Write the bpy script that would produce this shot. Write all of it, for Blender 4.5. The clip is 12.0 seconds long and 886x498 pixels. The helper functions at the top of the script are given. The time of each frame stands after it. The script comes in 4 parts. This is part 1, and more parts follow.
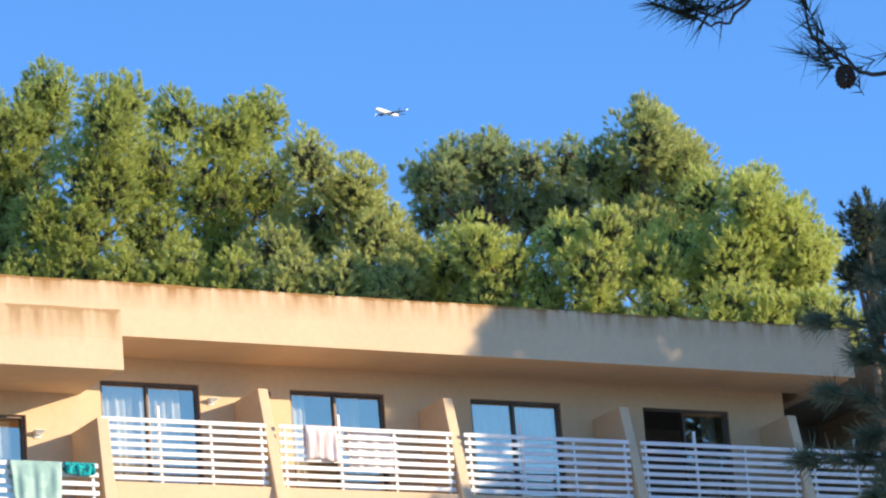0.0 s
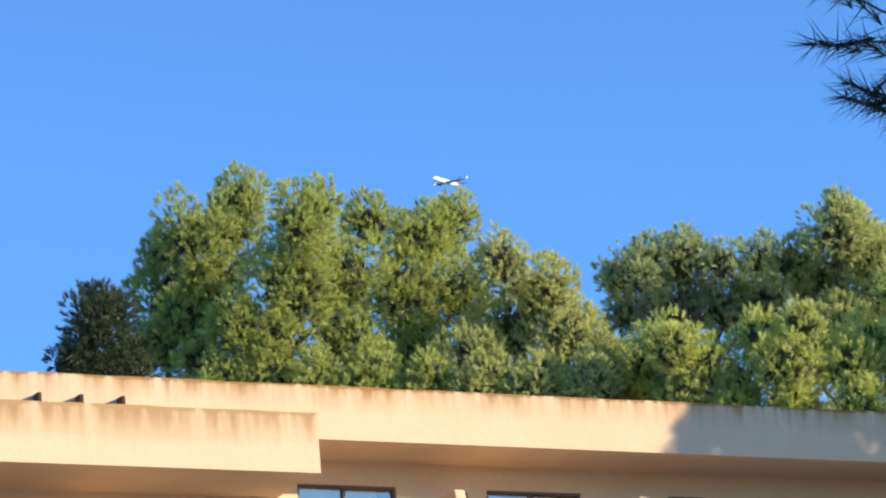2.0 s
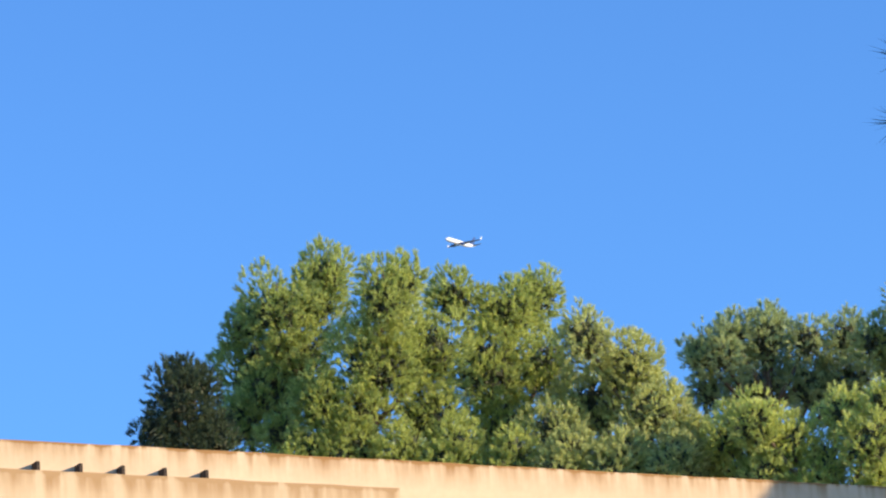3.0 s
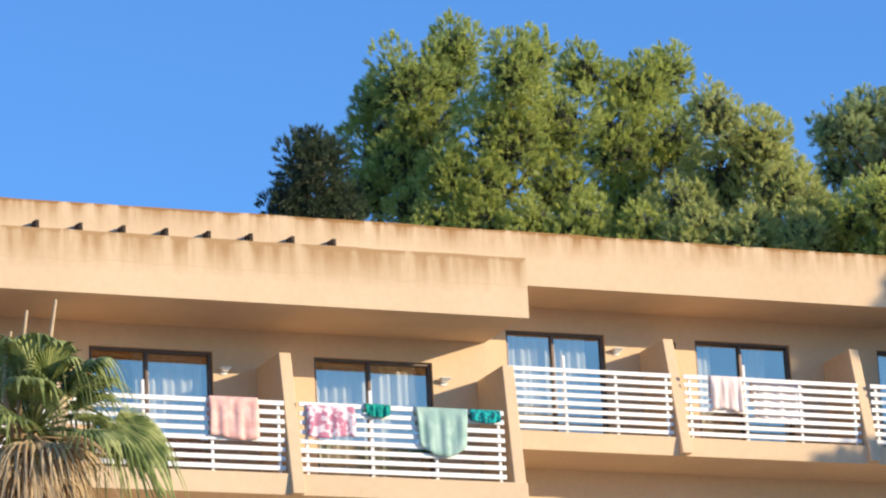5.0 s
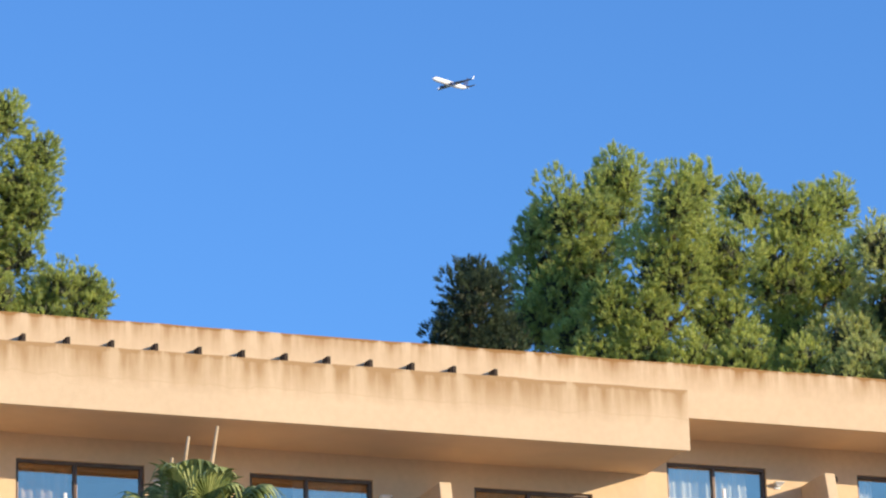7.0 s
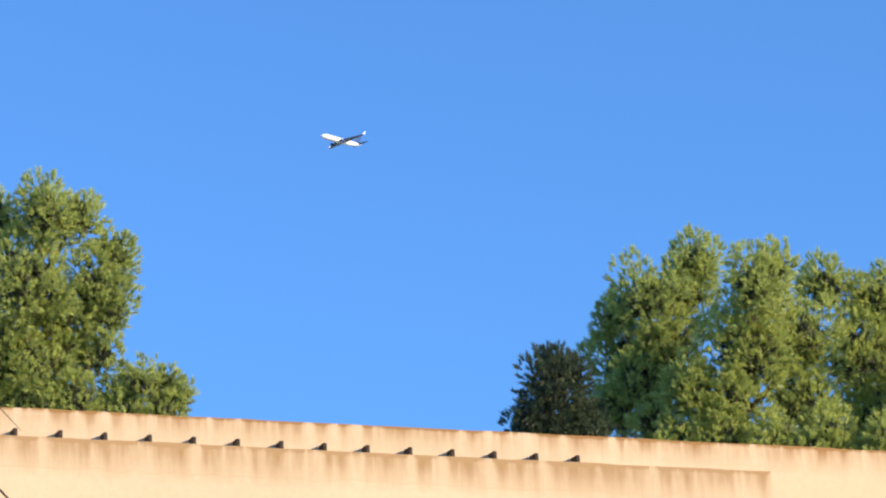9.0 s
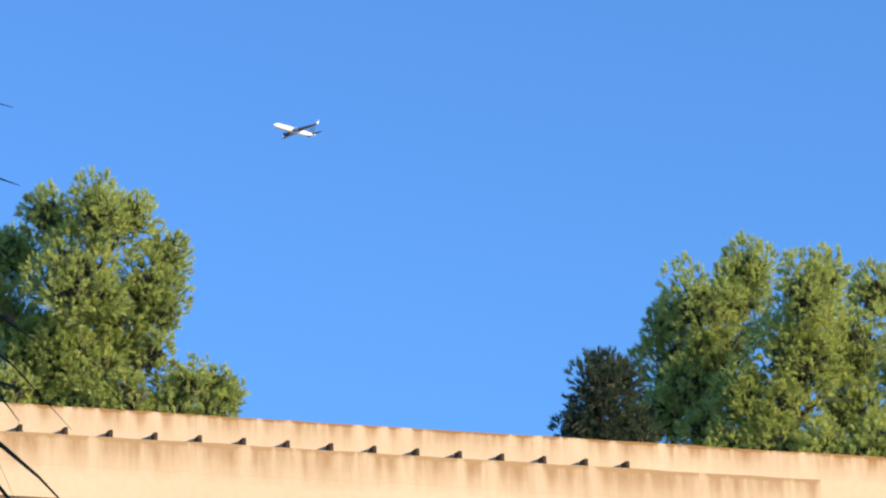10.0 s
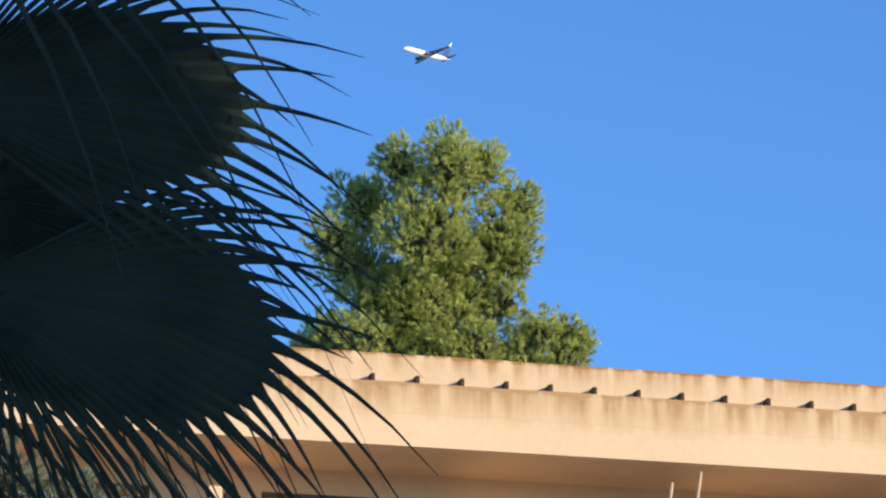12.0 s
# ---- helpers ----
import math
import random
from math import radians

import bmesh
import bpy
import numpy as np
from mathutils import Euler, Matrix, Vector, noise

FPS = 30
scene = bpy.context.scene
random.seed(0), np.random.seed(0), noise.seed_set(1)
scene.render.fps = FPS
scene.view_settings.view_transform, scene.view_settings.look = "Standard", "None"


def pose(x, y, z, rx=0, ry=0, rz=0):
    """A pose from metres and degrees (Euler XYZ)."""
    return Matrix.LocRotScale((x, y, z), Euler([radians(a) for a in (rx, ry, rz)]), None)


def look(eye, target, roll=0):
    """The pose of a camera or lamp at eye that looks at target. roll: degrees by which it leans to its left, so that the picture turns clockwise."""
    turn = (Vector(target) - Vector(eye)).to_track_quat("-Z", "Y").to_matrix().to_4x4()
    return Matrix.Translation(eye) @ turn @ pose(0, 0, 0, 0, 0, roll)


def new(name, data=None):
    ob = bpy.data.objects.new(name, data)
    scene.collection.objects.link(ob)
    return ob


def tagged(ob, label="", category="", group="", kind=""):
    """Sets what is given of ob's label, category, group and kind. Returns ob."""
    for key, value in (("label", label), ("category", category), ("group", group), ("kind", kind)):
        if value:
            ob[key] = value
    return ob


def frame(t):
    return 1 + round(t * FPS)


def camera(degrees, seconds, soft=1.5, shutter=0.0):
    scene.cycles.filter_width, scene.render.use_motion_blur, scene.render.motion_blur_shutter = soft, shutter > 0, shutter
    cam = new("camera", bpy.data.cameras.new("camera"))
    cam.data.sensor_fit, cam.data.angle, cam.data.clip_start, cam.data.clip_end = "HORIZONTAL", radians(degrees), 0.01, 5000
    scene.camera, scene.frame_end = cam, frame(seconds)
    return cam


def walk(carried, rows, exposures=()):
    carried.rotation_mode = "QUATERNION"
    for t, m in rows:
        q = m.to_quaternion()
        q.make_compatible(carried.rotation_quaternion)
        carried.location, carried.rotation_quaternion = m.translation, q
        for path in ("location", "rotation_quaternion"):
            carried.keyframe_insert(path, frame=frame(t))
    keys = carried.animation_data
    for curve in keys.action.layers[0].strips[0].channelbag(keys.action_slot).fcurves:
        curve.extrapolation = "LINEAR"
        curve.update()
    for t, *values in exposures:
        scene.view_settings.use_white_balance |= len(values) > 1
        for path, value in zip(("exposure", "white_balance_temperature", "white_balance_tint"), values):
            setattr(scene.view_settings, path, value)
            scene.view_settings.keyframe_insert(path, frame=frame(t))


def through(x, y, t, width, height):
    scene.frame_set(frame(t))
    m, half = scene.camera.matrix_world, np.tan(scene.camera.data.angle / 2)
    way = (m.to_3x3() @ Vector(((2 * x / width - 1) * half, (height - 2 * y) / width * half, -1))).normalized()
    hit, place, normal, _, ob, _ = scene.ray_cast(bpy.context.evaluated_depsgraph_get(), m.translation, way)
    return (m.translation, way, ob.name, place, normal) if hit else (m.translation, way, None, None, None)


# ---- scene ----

# ---------------- camera ----------------
cam = camera(13.0, 12.0, soft=2.2)
EYE_A, EYE_B = Vector((0, 0, 1.6)), Vector((0.04, -0.03, 1.34))
# seconds, turn to the right of +y, tilt up, roll
TURNS = [(0.0, 29.18, 16.08, -4.73), (0.5, 28.76, 16.81, -5.13), (1.0, 28.12, 17.15, -5.06), (1.5, 27.16, 17.38, -5.02),
         (2.0, 26.34, 17.78, -4.93), (2.5, 25.64, 18.35, -4.59), (3.0, 25.13, 18.99, -4.22), (3.5, 24.43, 18.69, -4.03),
         (3.7, 23.84, 18.11, -3.76), (5.3, 22.58, 15.95, -2.66), (5.5, 22.24, 16.31, -2.43), (6.0, 21.49, 16.99, -2.28),
         (6.5, 20.93, 17.46, -2.19), (7.0, 20.48, 17.98, -1.67), (8.8, 19.32, 18.92, -2.26), (9.0, 19.33, 19.33, -2.89),
         (9.5, 19.34, 19.82, -2.59), (10.0, 18.52, 19.42, -1.95), (10.5, 16.65, 18.80, -1.72), (11.0, 15.42, 18.47, -1.13),
         (11.5, 14.31, 18.36, -0.70), (12.0, 13.04, 18.77, -0.18)]


def aim(turn, tilt):
    a, b = radians(turn), radians(tilt)
    return Vector((math.sin(a) * math.cos(b), math.cos(a) * math.cos(b), math.sin(b)))


walk(cam, [(t, look(EYE_A if t < 4.5 else EYE_B, (EYE_A if t < 4.5 else EYE_B) + 50 * aim(a, b), roll)) for t, a, b, roll in TURNS],
     [(0.0, 0.53), (3.5, 0.5), (5.3, 0.28), (7.0, 0.28), (9.0, 0.44), (10.5, 0.39), (11.5, 0.28), (12.0, 0.28)])

# ---------------- world, sun, exposure ----------------
SUN_EL, SUN_AZ = 14.0, 48.0          # azimuth: degrees from -y towards +x
S = Vector((math.sin(radians(SUN_AZ)) * math.cos(radians(SUN_EL)), -math.cos(radians(SUN_AZ)) * math.cos(radians(SUN_EL)), math.sin(radians(SUN_EL))))
world = bpy.data.worlds.new("sky")
world.use_nodes = True
scene.world = world
wn, wl = world.node_tree.nodes, world.node_tree.links
sky = wn.new("ShaderNodeTexSky")
sky.sky_type, sky.sun_disc = "NISHITA", False
sky.sun_elevation, sky.sun_rotation = radians(SUN_EL), math.atan2(S.x, S.y)
sky.air_density, sky.dust_density, sky.ozone_density = 1.0, 0.0, 3.0
tint = wn.new("ShaderNodeMix")
tint.data_type, tint.blend_type = "RGBA", "MULTIPLY"
tint.inputs[0].default_value, tint.inputs[7].default_value = 1.0, (0.64, 1.0, 1.46, 1)
wl.new(sky.outputs[0], tint.inputs[6])
wl.new(tint.outputs[2], wn["Background"].inputs[0])
wn["Background"].inputs[1].default_value = 0.15
sun_data = bpy.data.lights.new("sun", "SUN")
sun_data.energy, sun_data.angle, sun_data.color = 5.0, radians(0.5), (1.0, 0.82, 0.58)
sun = new("sun", sun_data)
sun.matrix_world = look(S * 300, (0, 0, 0))


# ---------------- materials ----------------
def material(name, rough=0.8, metal=0.0):
    m = bpy.data.materials.new(name)
    m.use_nodes = True
    b = m.node_tree.nodes["Principled BSDF"]
    b.inputs["Roughness"].default_value, b.inputs["Metallic"].default_value = rough, metal
    return m, m.node_tree.nodes, m.node_tree.links, b


def ramp(n, l, fac, stops):
    r = n.new("ShaderNodeValToRGB")
    while len(r.color_ramp.elements) < len(stops):
        r.color_ramp.elements.new(0.5)
    for e, (p, c) in zip(r.color_ramp.elements, stops):
        e.position, e.color = p, (*c, 1) if len(c) == 3 else c
    l.new(fac, r.inputs[0])
    return r.outputs[0]


def noise_tex(n, l, scale, detail=4, stretch=None, space="Object"):
    co, mp, tx = n.new("ShaderNodeTexCoord"), n.new("ShaderNodeMapping"), n.new("ShaderNodeTexNoise")
    mp.inputs["Scale"].default_value = stretch or (1, 1, 1)
    tx.inputs["Scale"].default_value, tx.inputs["Detail"].default_value = scale, detail
    l.new(co.outputs[space], mp.inputs[0])
    l.new(mp.outputs[0], tx.inputs["Vector"])
    return tx.outputs["Fac"]


def blend(n, l, fac, a, b, mode="MIX"):
    mx = n.new("ShaderNodeMix")
    mx.data_type, mx.blend_type = "RGBA", mode
    for i, v in ((0, fac), (6, a), (7, b)):
        if hasattr(v, "is_linked"):
            l.new(v, mx.inputs[i])
        else:
            mx.inputs[i].default_value = v if i == 0 else (*v, 1)
    return mx.outputs[2]


def bump(n, l, b, height, strength, dist=0.01):
    bp = n.new("ShaderNodeBump")
    bp.inputs["Strength"].default_value, bp.inputs["Distance"].default_value = strength, dist
    l.new(height, bp.inputs["Height"])
    l.new(bp.outputs[0], b.inputs["Normal"])


def simple(name, c1, c2, scale=6.0, rough=0.8, metal=0.0, relief=0.2):
    m, n, l, b = material(name, rough, metal)
    t = noise_tex(n, l, scale)
    l.new(ramp(n, l, t, [(0.3, c1), (0.7, c2)]), b.inputs["Base Color"])
    if relief:
        bump(n, l, b, noise_tex(n, l, scale * 12), relief)
    return m


STUCCO = ((0.655, 0.48, 0.30), (0.735, 0.545, 0.345))


def stucco(name, stain_top=None, reach=0.5, amount=0.75, band=None):
    """Ochre render; stain_top: the height from which dark run-off streaks hang."""
    m, n, l, b = material(name, 0.9)
    big = noise_tex(n, l, 0.55, 5)
    col = ramp(n, l, big, [(0.3, STUCCO[0]), (0.7, STUCCO[1])])
    grain = noise_tex(n, l, 9, 6)
    col = blend(n, l, 0.16, col, ramp(n, l, grain, [(0.35, (0.55, 0.40, 0.25)), (0.65, (0.77, 0.58, 0.38))]))
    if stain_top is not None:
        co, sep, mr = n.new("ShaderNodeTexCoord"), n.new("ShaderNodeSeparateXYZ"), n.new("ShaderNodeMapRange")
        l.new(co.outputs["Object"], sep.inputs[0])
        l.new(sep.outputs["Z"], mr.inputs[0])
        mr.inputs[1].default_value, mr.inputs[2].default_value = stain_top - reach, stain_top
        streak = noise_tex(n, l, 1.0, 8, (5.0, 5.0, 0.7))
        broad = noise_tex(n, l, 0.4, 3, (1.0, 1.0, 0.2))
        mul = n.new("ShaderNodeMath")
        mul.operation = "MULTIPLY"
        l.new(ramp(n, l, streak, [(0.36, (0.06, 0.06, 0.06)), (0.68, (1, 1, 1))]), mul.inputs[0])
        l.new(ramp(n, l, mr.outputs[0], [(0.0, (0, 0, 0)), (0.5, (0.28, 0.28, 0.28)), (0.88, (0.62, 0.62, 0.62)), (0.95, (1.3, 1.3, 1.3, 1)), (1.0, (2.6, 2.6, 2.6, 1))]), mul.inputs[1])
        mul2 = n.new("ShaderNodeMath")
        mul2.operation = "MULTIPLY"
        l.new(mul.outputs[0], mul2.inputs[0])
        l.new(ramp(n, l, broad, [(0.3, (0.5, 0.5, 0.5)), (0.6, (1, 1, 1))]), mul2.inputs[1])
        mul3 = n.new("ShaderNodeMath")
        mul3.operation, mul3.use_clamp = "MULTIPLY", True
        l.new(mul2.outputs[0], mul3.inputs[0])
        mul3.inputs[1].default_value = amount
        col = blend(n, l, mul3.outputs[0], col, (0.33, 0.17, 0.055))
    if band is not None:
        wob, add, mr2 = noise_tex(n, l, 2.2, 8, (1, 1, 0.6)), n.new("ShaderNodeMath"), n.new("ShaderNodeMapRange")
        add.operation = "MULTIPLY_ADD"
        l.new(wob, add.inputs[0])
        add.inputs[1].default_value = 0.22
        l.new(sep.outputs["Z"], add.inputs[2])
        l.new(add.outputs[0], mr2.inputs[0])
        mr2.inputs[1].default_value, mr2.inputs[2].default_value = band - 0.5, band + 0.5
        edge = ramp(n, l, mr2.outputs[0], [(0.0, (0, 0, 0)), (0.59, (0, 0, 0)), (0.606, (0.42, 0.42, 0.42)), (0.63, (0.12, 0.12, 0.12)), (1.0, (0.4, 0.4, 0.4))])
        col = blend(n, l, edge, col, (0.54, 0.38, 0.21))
    l.new(col, b.inputs["Base Color"])
    bump(n, l, b, noise_tex(n, l, 60, 5), 0.35, 0.01)
    return m


def leafy(name, dark, mid, light, rough=0.6, through=0.38, clump=4.5):
    """Leaf colour that varies from blade to blade, from tuft to tuft and over broad patches."""
    m, n, l, b = material(name, rough)
    g = n.new("ShaderNodeNewGeometry")
    one = ramp(n, l, g.outputs["Random Per Island"], [(0.0, dark), (0.4, mid), (0.9, light)])
    tuft = ramp(n, l, noise_tex(n, l, clump, 2), [(0.33, dark), (0.47, mid), (0.62, light)])
    col = blend(n, l, 0.6, one, tuft)
    patch = noise_tex(n, l, 0.6, 3)
    col = blend(n, l, ramp(n, l, patch, [(0.42, (0, 0, 0)), (0.72, (0.45, 0.45, 0.45))]), col, light)
    b.inputs["Specular IOR Level"].default_value = 0.25
    l.new(col, b.inputs["Base Color"])
    tr, mixer = n.new("ShaderNodeBsdfTranslucent"), n.new("ShaderNodeMixShader")
    l.new(col, tr.inputs[0])
    mixer.inputs[0].default_value = through
    l.new(b.outputs[0], mixer.inputs[1])
    l.new(tr.outputs[0], mixer.inputs[2])
    l.new(mixer.outputs[0], n["Material Output"].inputs[0])
    return m


M_WALL = stucco("ochre_render")
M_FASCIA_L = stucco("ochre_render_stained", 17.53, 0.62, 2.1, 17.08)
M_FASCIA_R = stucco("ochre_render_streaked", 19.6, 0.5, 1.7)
M_SOFFIT = simple("soffit_paint", (0.66, 0.48, 0.30), (0.74, 0.545, 0.345), 1.2, 0.9)
M_WHITE = simple("white_lacquer", (0.78, 0.78, 0.76), (0.86, 0.86, 0.84), 5, 0.45, 0, 0.05)
M_FRAME = simple("bronze_aluminium", (0.09, 0.06, 0.045), (0.14, 0.095, 0.07), 8, 0.4, 0.5, 0.05)
M_CURTAIN = simple("white_voile", (0.72, 0.72, 0.70), (0.86, 0.86, 0.83), 7, 0.9, 0, 0.1)
M_CURTAIN_TAN = simple("striped_tan_curtain", (0.45, 0.33, 0.24), (0.6, 0.47, 0.36), 7, 0.9, 0, 0.1)
# dark plaster colour stands for the dimness of rooms and recess
M_ROOM = simple("dim_room_tone", (0.22, 0.2, 0.18), (0.3, 0.27, 0.24), 1, 0.9)
# dark brown stands for the ribs' shaded faces and cast shadows
M_RIB = simple("rib_shade_brown", (0.035, 0.024, 0.016), (0.07, 0.045, 0.03), 12, 0.95)
M_ROOF = simple("roof_gravel", (0.3, 0.25, 0.2), (0.42, 0.36, 0.3), 14, 0.95)
M_BARK = simple("pine_bark", (0.11, 0.075, 0.05), (0.24, 0.17, 0.12), 9, 0.95, 0, 0.8)
M_TWIG = simple("twig_bark", (0.06, 0.045, 0.035), (0.12, 0.09, 0.07), 30, 0.95, 0, 0.6)
M_CONE = simple("cone_scales", (0.05, 0.03, 0.02), (0.1, 0.065, 0.045), 40, 0.8, 0, 0.6)
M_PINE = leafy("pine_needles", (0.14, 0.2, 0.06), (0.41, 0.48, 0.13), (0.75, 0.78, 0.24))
# dark copy of the pine needles, with shade put into the colour
M_PINE_DARK = leafy("pine_needles_shade_dark", (0.03, 0.05, 0.04), (0.06, 0.09, 0.055), (0.14, 0.18, 0.085))
# needles of the near twigs: near-black colour stands for their shade
M_NEEDLE = leafy("long_needles_shade_tone", (0.02, 0.03, 0.02), (0.035, 0.05, 0.03), (0.06, 0.08, 0.045))
# grey-green needle copy, its colour toned down for shade
M_PINE_SHADE = leafy("grey_green_shade_needles", (0.10, 0.13, 0.08), (0.17, 0.21, 0.13), (0.27, 0.31, 0.19))
M_PINE_GREEN = leafy("blue_green_needles", (0.16, 0.22, 0.12), (0.4, 0.48, 0.22), (0.68, 0.73, 0.34))
M_PINE_DEEP = leafy("deep_green_needles", (0.12, 0.18, 0.065), (0.37, 0.45, 0.135), (0.71, 0.75, 0.23))
M_PINE_GOLD = leafy("yellow_green_needles", (0.3, 0.37, 0.1), (0.6, 0.66, 0.18), (0.84, 0.86, 0.31))
M_PINE_GREY = leafy("olive_needles", (0.23, 0.28, 0.11), (0.52, 0.56, 0.2), (0.8, 0.81, 0.33))
# dark inner tone stands for the shade between needle clumps
M_INNER = simple("inner_twigs_shade_tone", (0.06, 0.07, 0.035), (0.14, 0.14, 0.08), 5, 0.95, 0, 0)
# near-black tone: the near palm's shade is put into its leaf colour
M_PALM_SHADE = leafy("palm_leaf_shade_tone", (0.009, 0.02, 0.015), (0.013, 0.028, 0.02), (0.02, 0.038, 0.025), 0.75, 0.03)
# the same leaf in a lighter tone, coloured as lit by the sun
M_PALM_FAR = leafy("palm_leaf_lit_tone", (0.04, 0.07, 0.025), (0.15, 0.20, 0.055), (0.46, 0.49, 0.18), 0.4, 0.2)
M_PALM_DRY = leafy("dry_palm_leaf", (0.36, 0.24, 0.13), (0.56, 0.41, 0.23), (0.72, 0.56, 0.35), 0.8, 0.2)
M_GROUND = simple("pale_dry_ground", (0.27, 0.24, 0.19), (0.37, 0.33, 0.27), 0.6, 0.95, 0, 0.6)
M_PLANE = simple("aircraft_white", (0.82, 0.82, 0.83), (0.88, 0.88, 0.88), 0.2, 0.3, 0, 0)
M_PLANE_GREY = simple("aircraft_grey", (0.2, 0.21, 0.24), (0.27, 0.28, 0.31), 0.3, 0.4, 0.2, 0)
M_PLANE_BLUE = simple("aircraft_blue", (0.03, 0.06, 0.17), (0.04, 0.08, 0.22), 0.3, 0.3, 0, 0)


def glass():
    m, n, l, b = material("window_glass", 0.02)
    gl, tr, mx = n.new("ShaderNodeBsdfGlossy"), n.new("ShaderNodeBsdfTransparent"), n.new("ShaderNodeMixShader")
    gl.inputs["Roughness"].default_value = 0.01
    gl.inputs["Color"].default_value = (0.95, 0.78, 0.59, 1)
    tr.inputs["Color"].default_value = (0.80, 0.84, 0.84, 1)
    mx.inputs[0].default_value = 0.36
    l.new(tr.outputs[0], mx.inputs[1])
    l.new(gl.outputs[0], mx.inputs[2])
    l.new(mx.outputs[0], n["Material Output"].inputs[0])
    return m


M_GLASS = glass()


# ---------------- mesh helpers ----------------
def part(name, bm, mat, parent=None, label="", smooth=False):
    me = bpy.data.meshes.new(name)
    bm.to_mesh(me)
    bm.free()
    me.materials.append(mat)
    if smooth:
        for p in me.polygons:
            p.use_smooth = True
    ob = new(name, me)
    ob.parent = parent
    if label:
        ob["label"] = label
    return ob


def raw(name, verts, faces, mat, parent=None, label="", smooth=False):
    me = bpy.data.meshes.new(name)
    me.from_pydata(verts, [], faces)
    me.materials.append(mat)
    if smooth:
        for p in me.polygons:
            p.use_smooth = True
    ob = new(name, me)
    ob.parent = parent
    if label:
        ob["label"] = label
    return ob


def empty(name, place, label, category, group=""):
    ob = new(name)
    ob.matrix_basis = place if isinstance(place, Matrix) else Matrix.Translation(place)
    return tagged(ob, label, category, group)


def block(bm, x0, x1, y0, y1, z0, z1, soft=0.0):
    r = bmesh.ops.create_cube(bm, size=1.0, matrix=Matrix.LocRotScale(((x0 + x1) / 2, (y0 + y1) / 2, (z0 + z1) / 2), None, (x1 - x0, y1 - y0, z1 - z0)))
    if soft:
        ed = list({e for v in r["verts"] for e in v.link_edges})
        bmesh.ops.bevel(bm, geom=ed, offset=soft, segments=2, affect="EDGES", profile=0.6)


def box(name, x0, x1, y0, y1, z0, z1, mat, parent=None, label="", soft=0.0):
    bm = bmesh.new()
    block(bm, x0, x1, y0, y1, z0, z1, soft)
    return part(name, bm, mat, parent, label)


def extrude_profile(name, profile, x0, x1, mat, parent=None, label="", soft=0.015):
    """A profile in (y, z), drawn out along x."""
    bm = bmesh.new()
    a = [bm.verts.new((x0, y, z)) for y, z in profile]
    b = [bm.verts.new((x1, y, z)) for y, z in profile]
    bm.faces.new(a)
    bm.faces.new(list(reversed(b)))
    k = len(profile)
    for i in range(k):
        bm.faces.new((a[i], b[i], b[(i + 1) % k], a[(i + 1) % k]))
    bmesh.ops.recalc_face_normals(bm, faces=bm.faces)
    if soft:
        bmesh.ops.bevel(bm, geom=list(bm.edges), offset=soft, segments=2, affect="EDGES", profile=0.6)
    return part(name, bm, mat, parent, label)


def tube(bm, pts, radii, sides=8):
    rings = []
    pts = [Vector(p) for p in pts]
    for i, p in enumerate(pts):
        d = (pts[min(i + 1, len(pts) - 1)] - pts[max(i - 1, 0)]).normalized()
        u = d.cross(Vector((0.3, 0.9, 0.2))).normalized()
        v = d.cross(u)
        rings.append([bm.verts.new(p + (u * math.cos(6.2832 * k / sides) + v * math.sin(6.2832 * k / sides)) * radii[i]) for k in range(sides)])
    for r0, r1 in zip(rings, rings[1:]):
        for k in range(sides):
            bm.faces.new((r0[k], r0[(k + 1) % sides], r1[(k + 1) % sides], r1[k]))
    bm.faces.new(list(reversed(rings[0])))
    bm.faces.new(rings[-1])


# ---------------- ground ----------------
def ground_height(x, y):
    rise = min(max((y - 64.5) / 9, 0.0), 1.0)
    z = 20.0 * rise * rise * (3 - 2 * rise)
    far = max(0.0, (math.hypot(x, y) - 130) / 600)
    return z * max(0.0, 1 - far * 1.6) + 0.15 * noise.noise(Vector((x * 0.08, y * 0.08, 0)))


def build_ground():
    xs = sorted(set(list(np.linspace(-60, 110, 60)) + [-4000, -1500, -600, -300, -150, 160, 260, 500, 1500, 4000]))
    ys = sorted(set(list(np.linspace(-40, 130, 60)) + [-4000, -1500, -500, -150, -80, 160, 220, 350, 600, 1500, 4000]))
    v = [(x, y, ground_height(x, y) if abs(x) < 900 and abs(y) < 900 else 0.0) for y in ys for x in xs]
    k = len(xs)
    f = [(j * k + i, j * k + i + 1, (j + 1) * k + i + 1, (j + 1) * k + i) for j in range(len(ys) - 1) for i in range(k - 1)]
    g = raw("ground", v, f, M_GROUND, smooth=True)
    tagged(g, "pale dry ground rising to a wooded slope", "ground", kind="structure")


build_ground()

# ---------------- the hotel's structure ----------------
YL, YR = 54.04, 59.0            # window walls of the two wings
YFL, YFR = 52.31, 57.51         # fascia fronts
RAIL_L, RAIL_R = 52.84, 57.80   # balcony railings
XC = 23.51                      # end of the front wing's roof
FLOOR_L, FLOOR_R = 14.10, 16.20
BAY = 3.6
LEFT_WINDOWS = [17.03 + BAY * k for k in range(-5, 2)]
RIGHT_WINDOWS = [26.05 + BAY * k for k in range(4)]
W_L, W_R = 1.96, 1.86
HEAD_L, HEAD_R = 16.27, 18.30


def structure(ob, label, category):
    return tagged(ob, label, category, kind="structure")


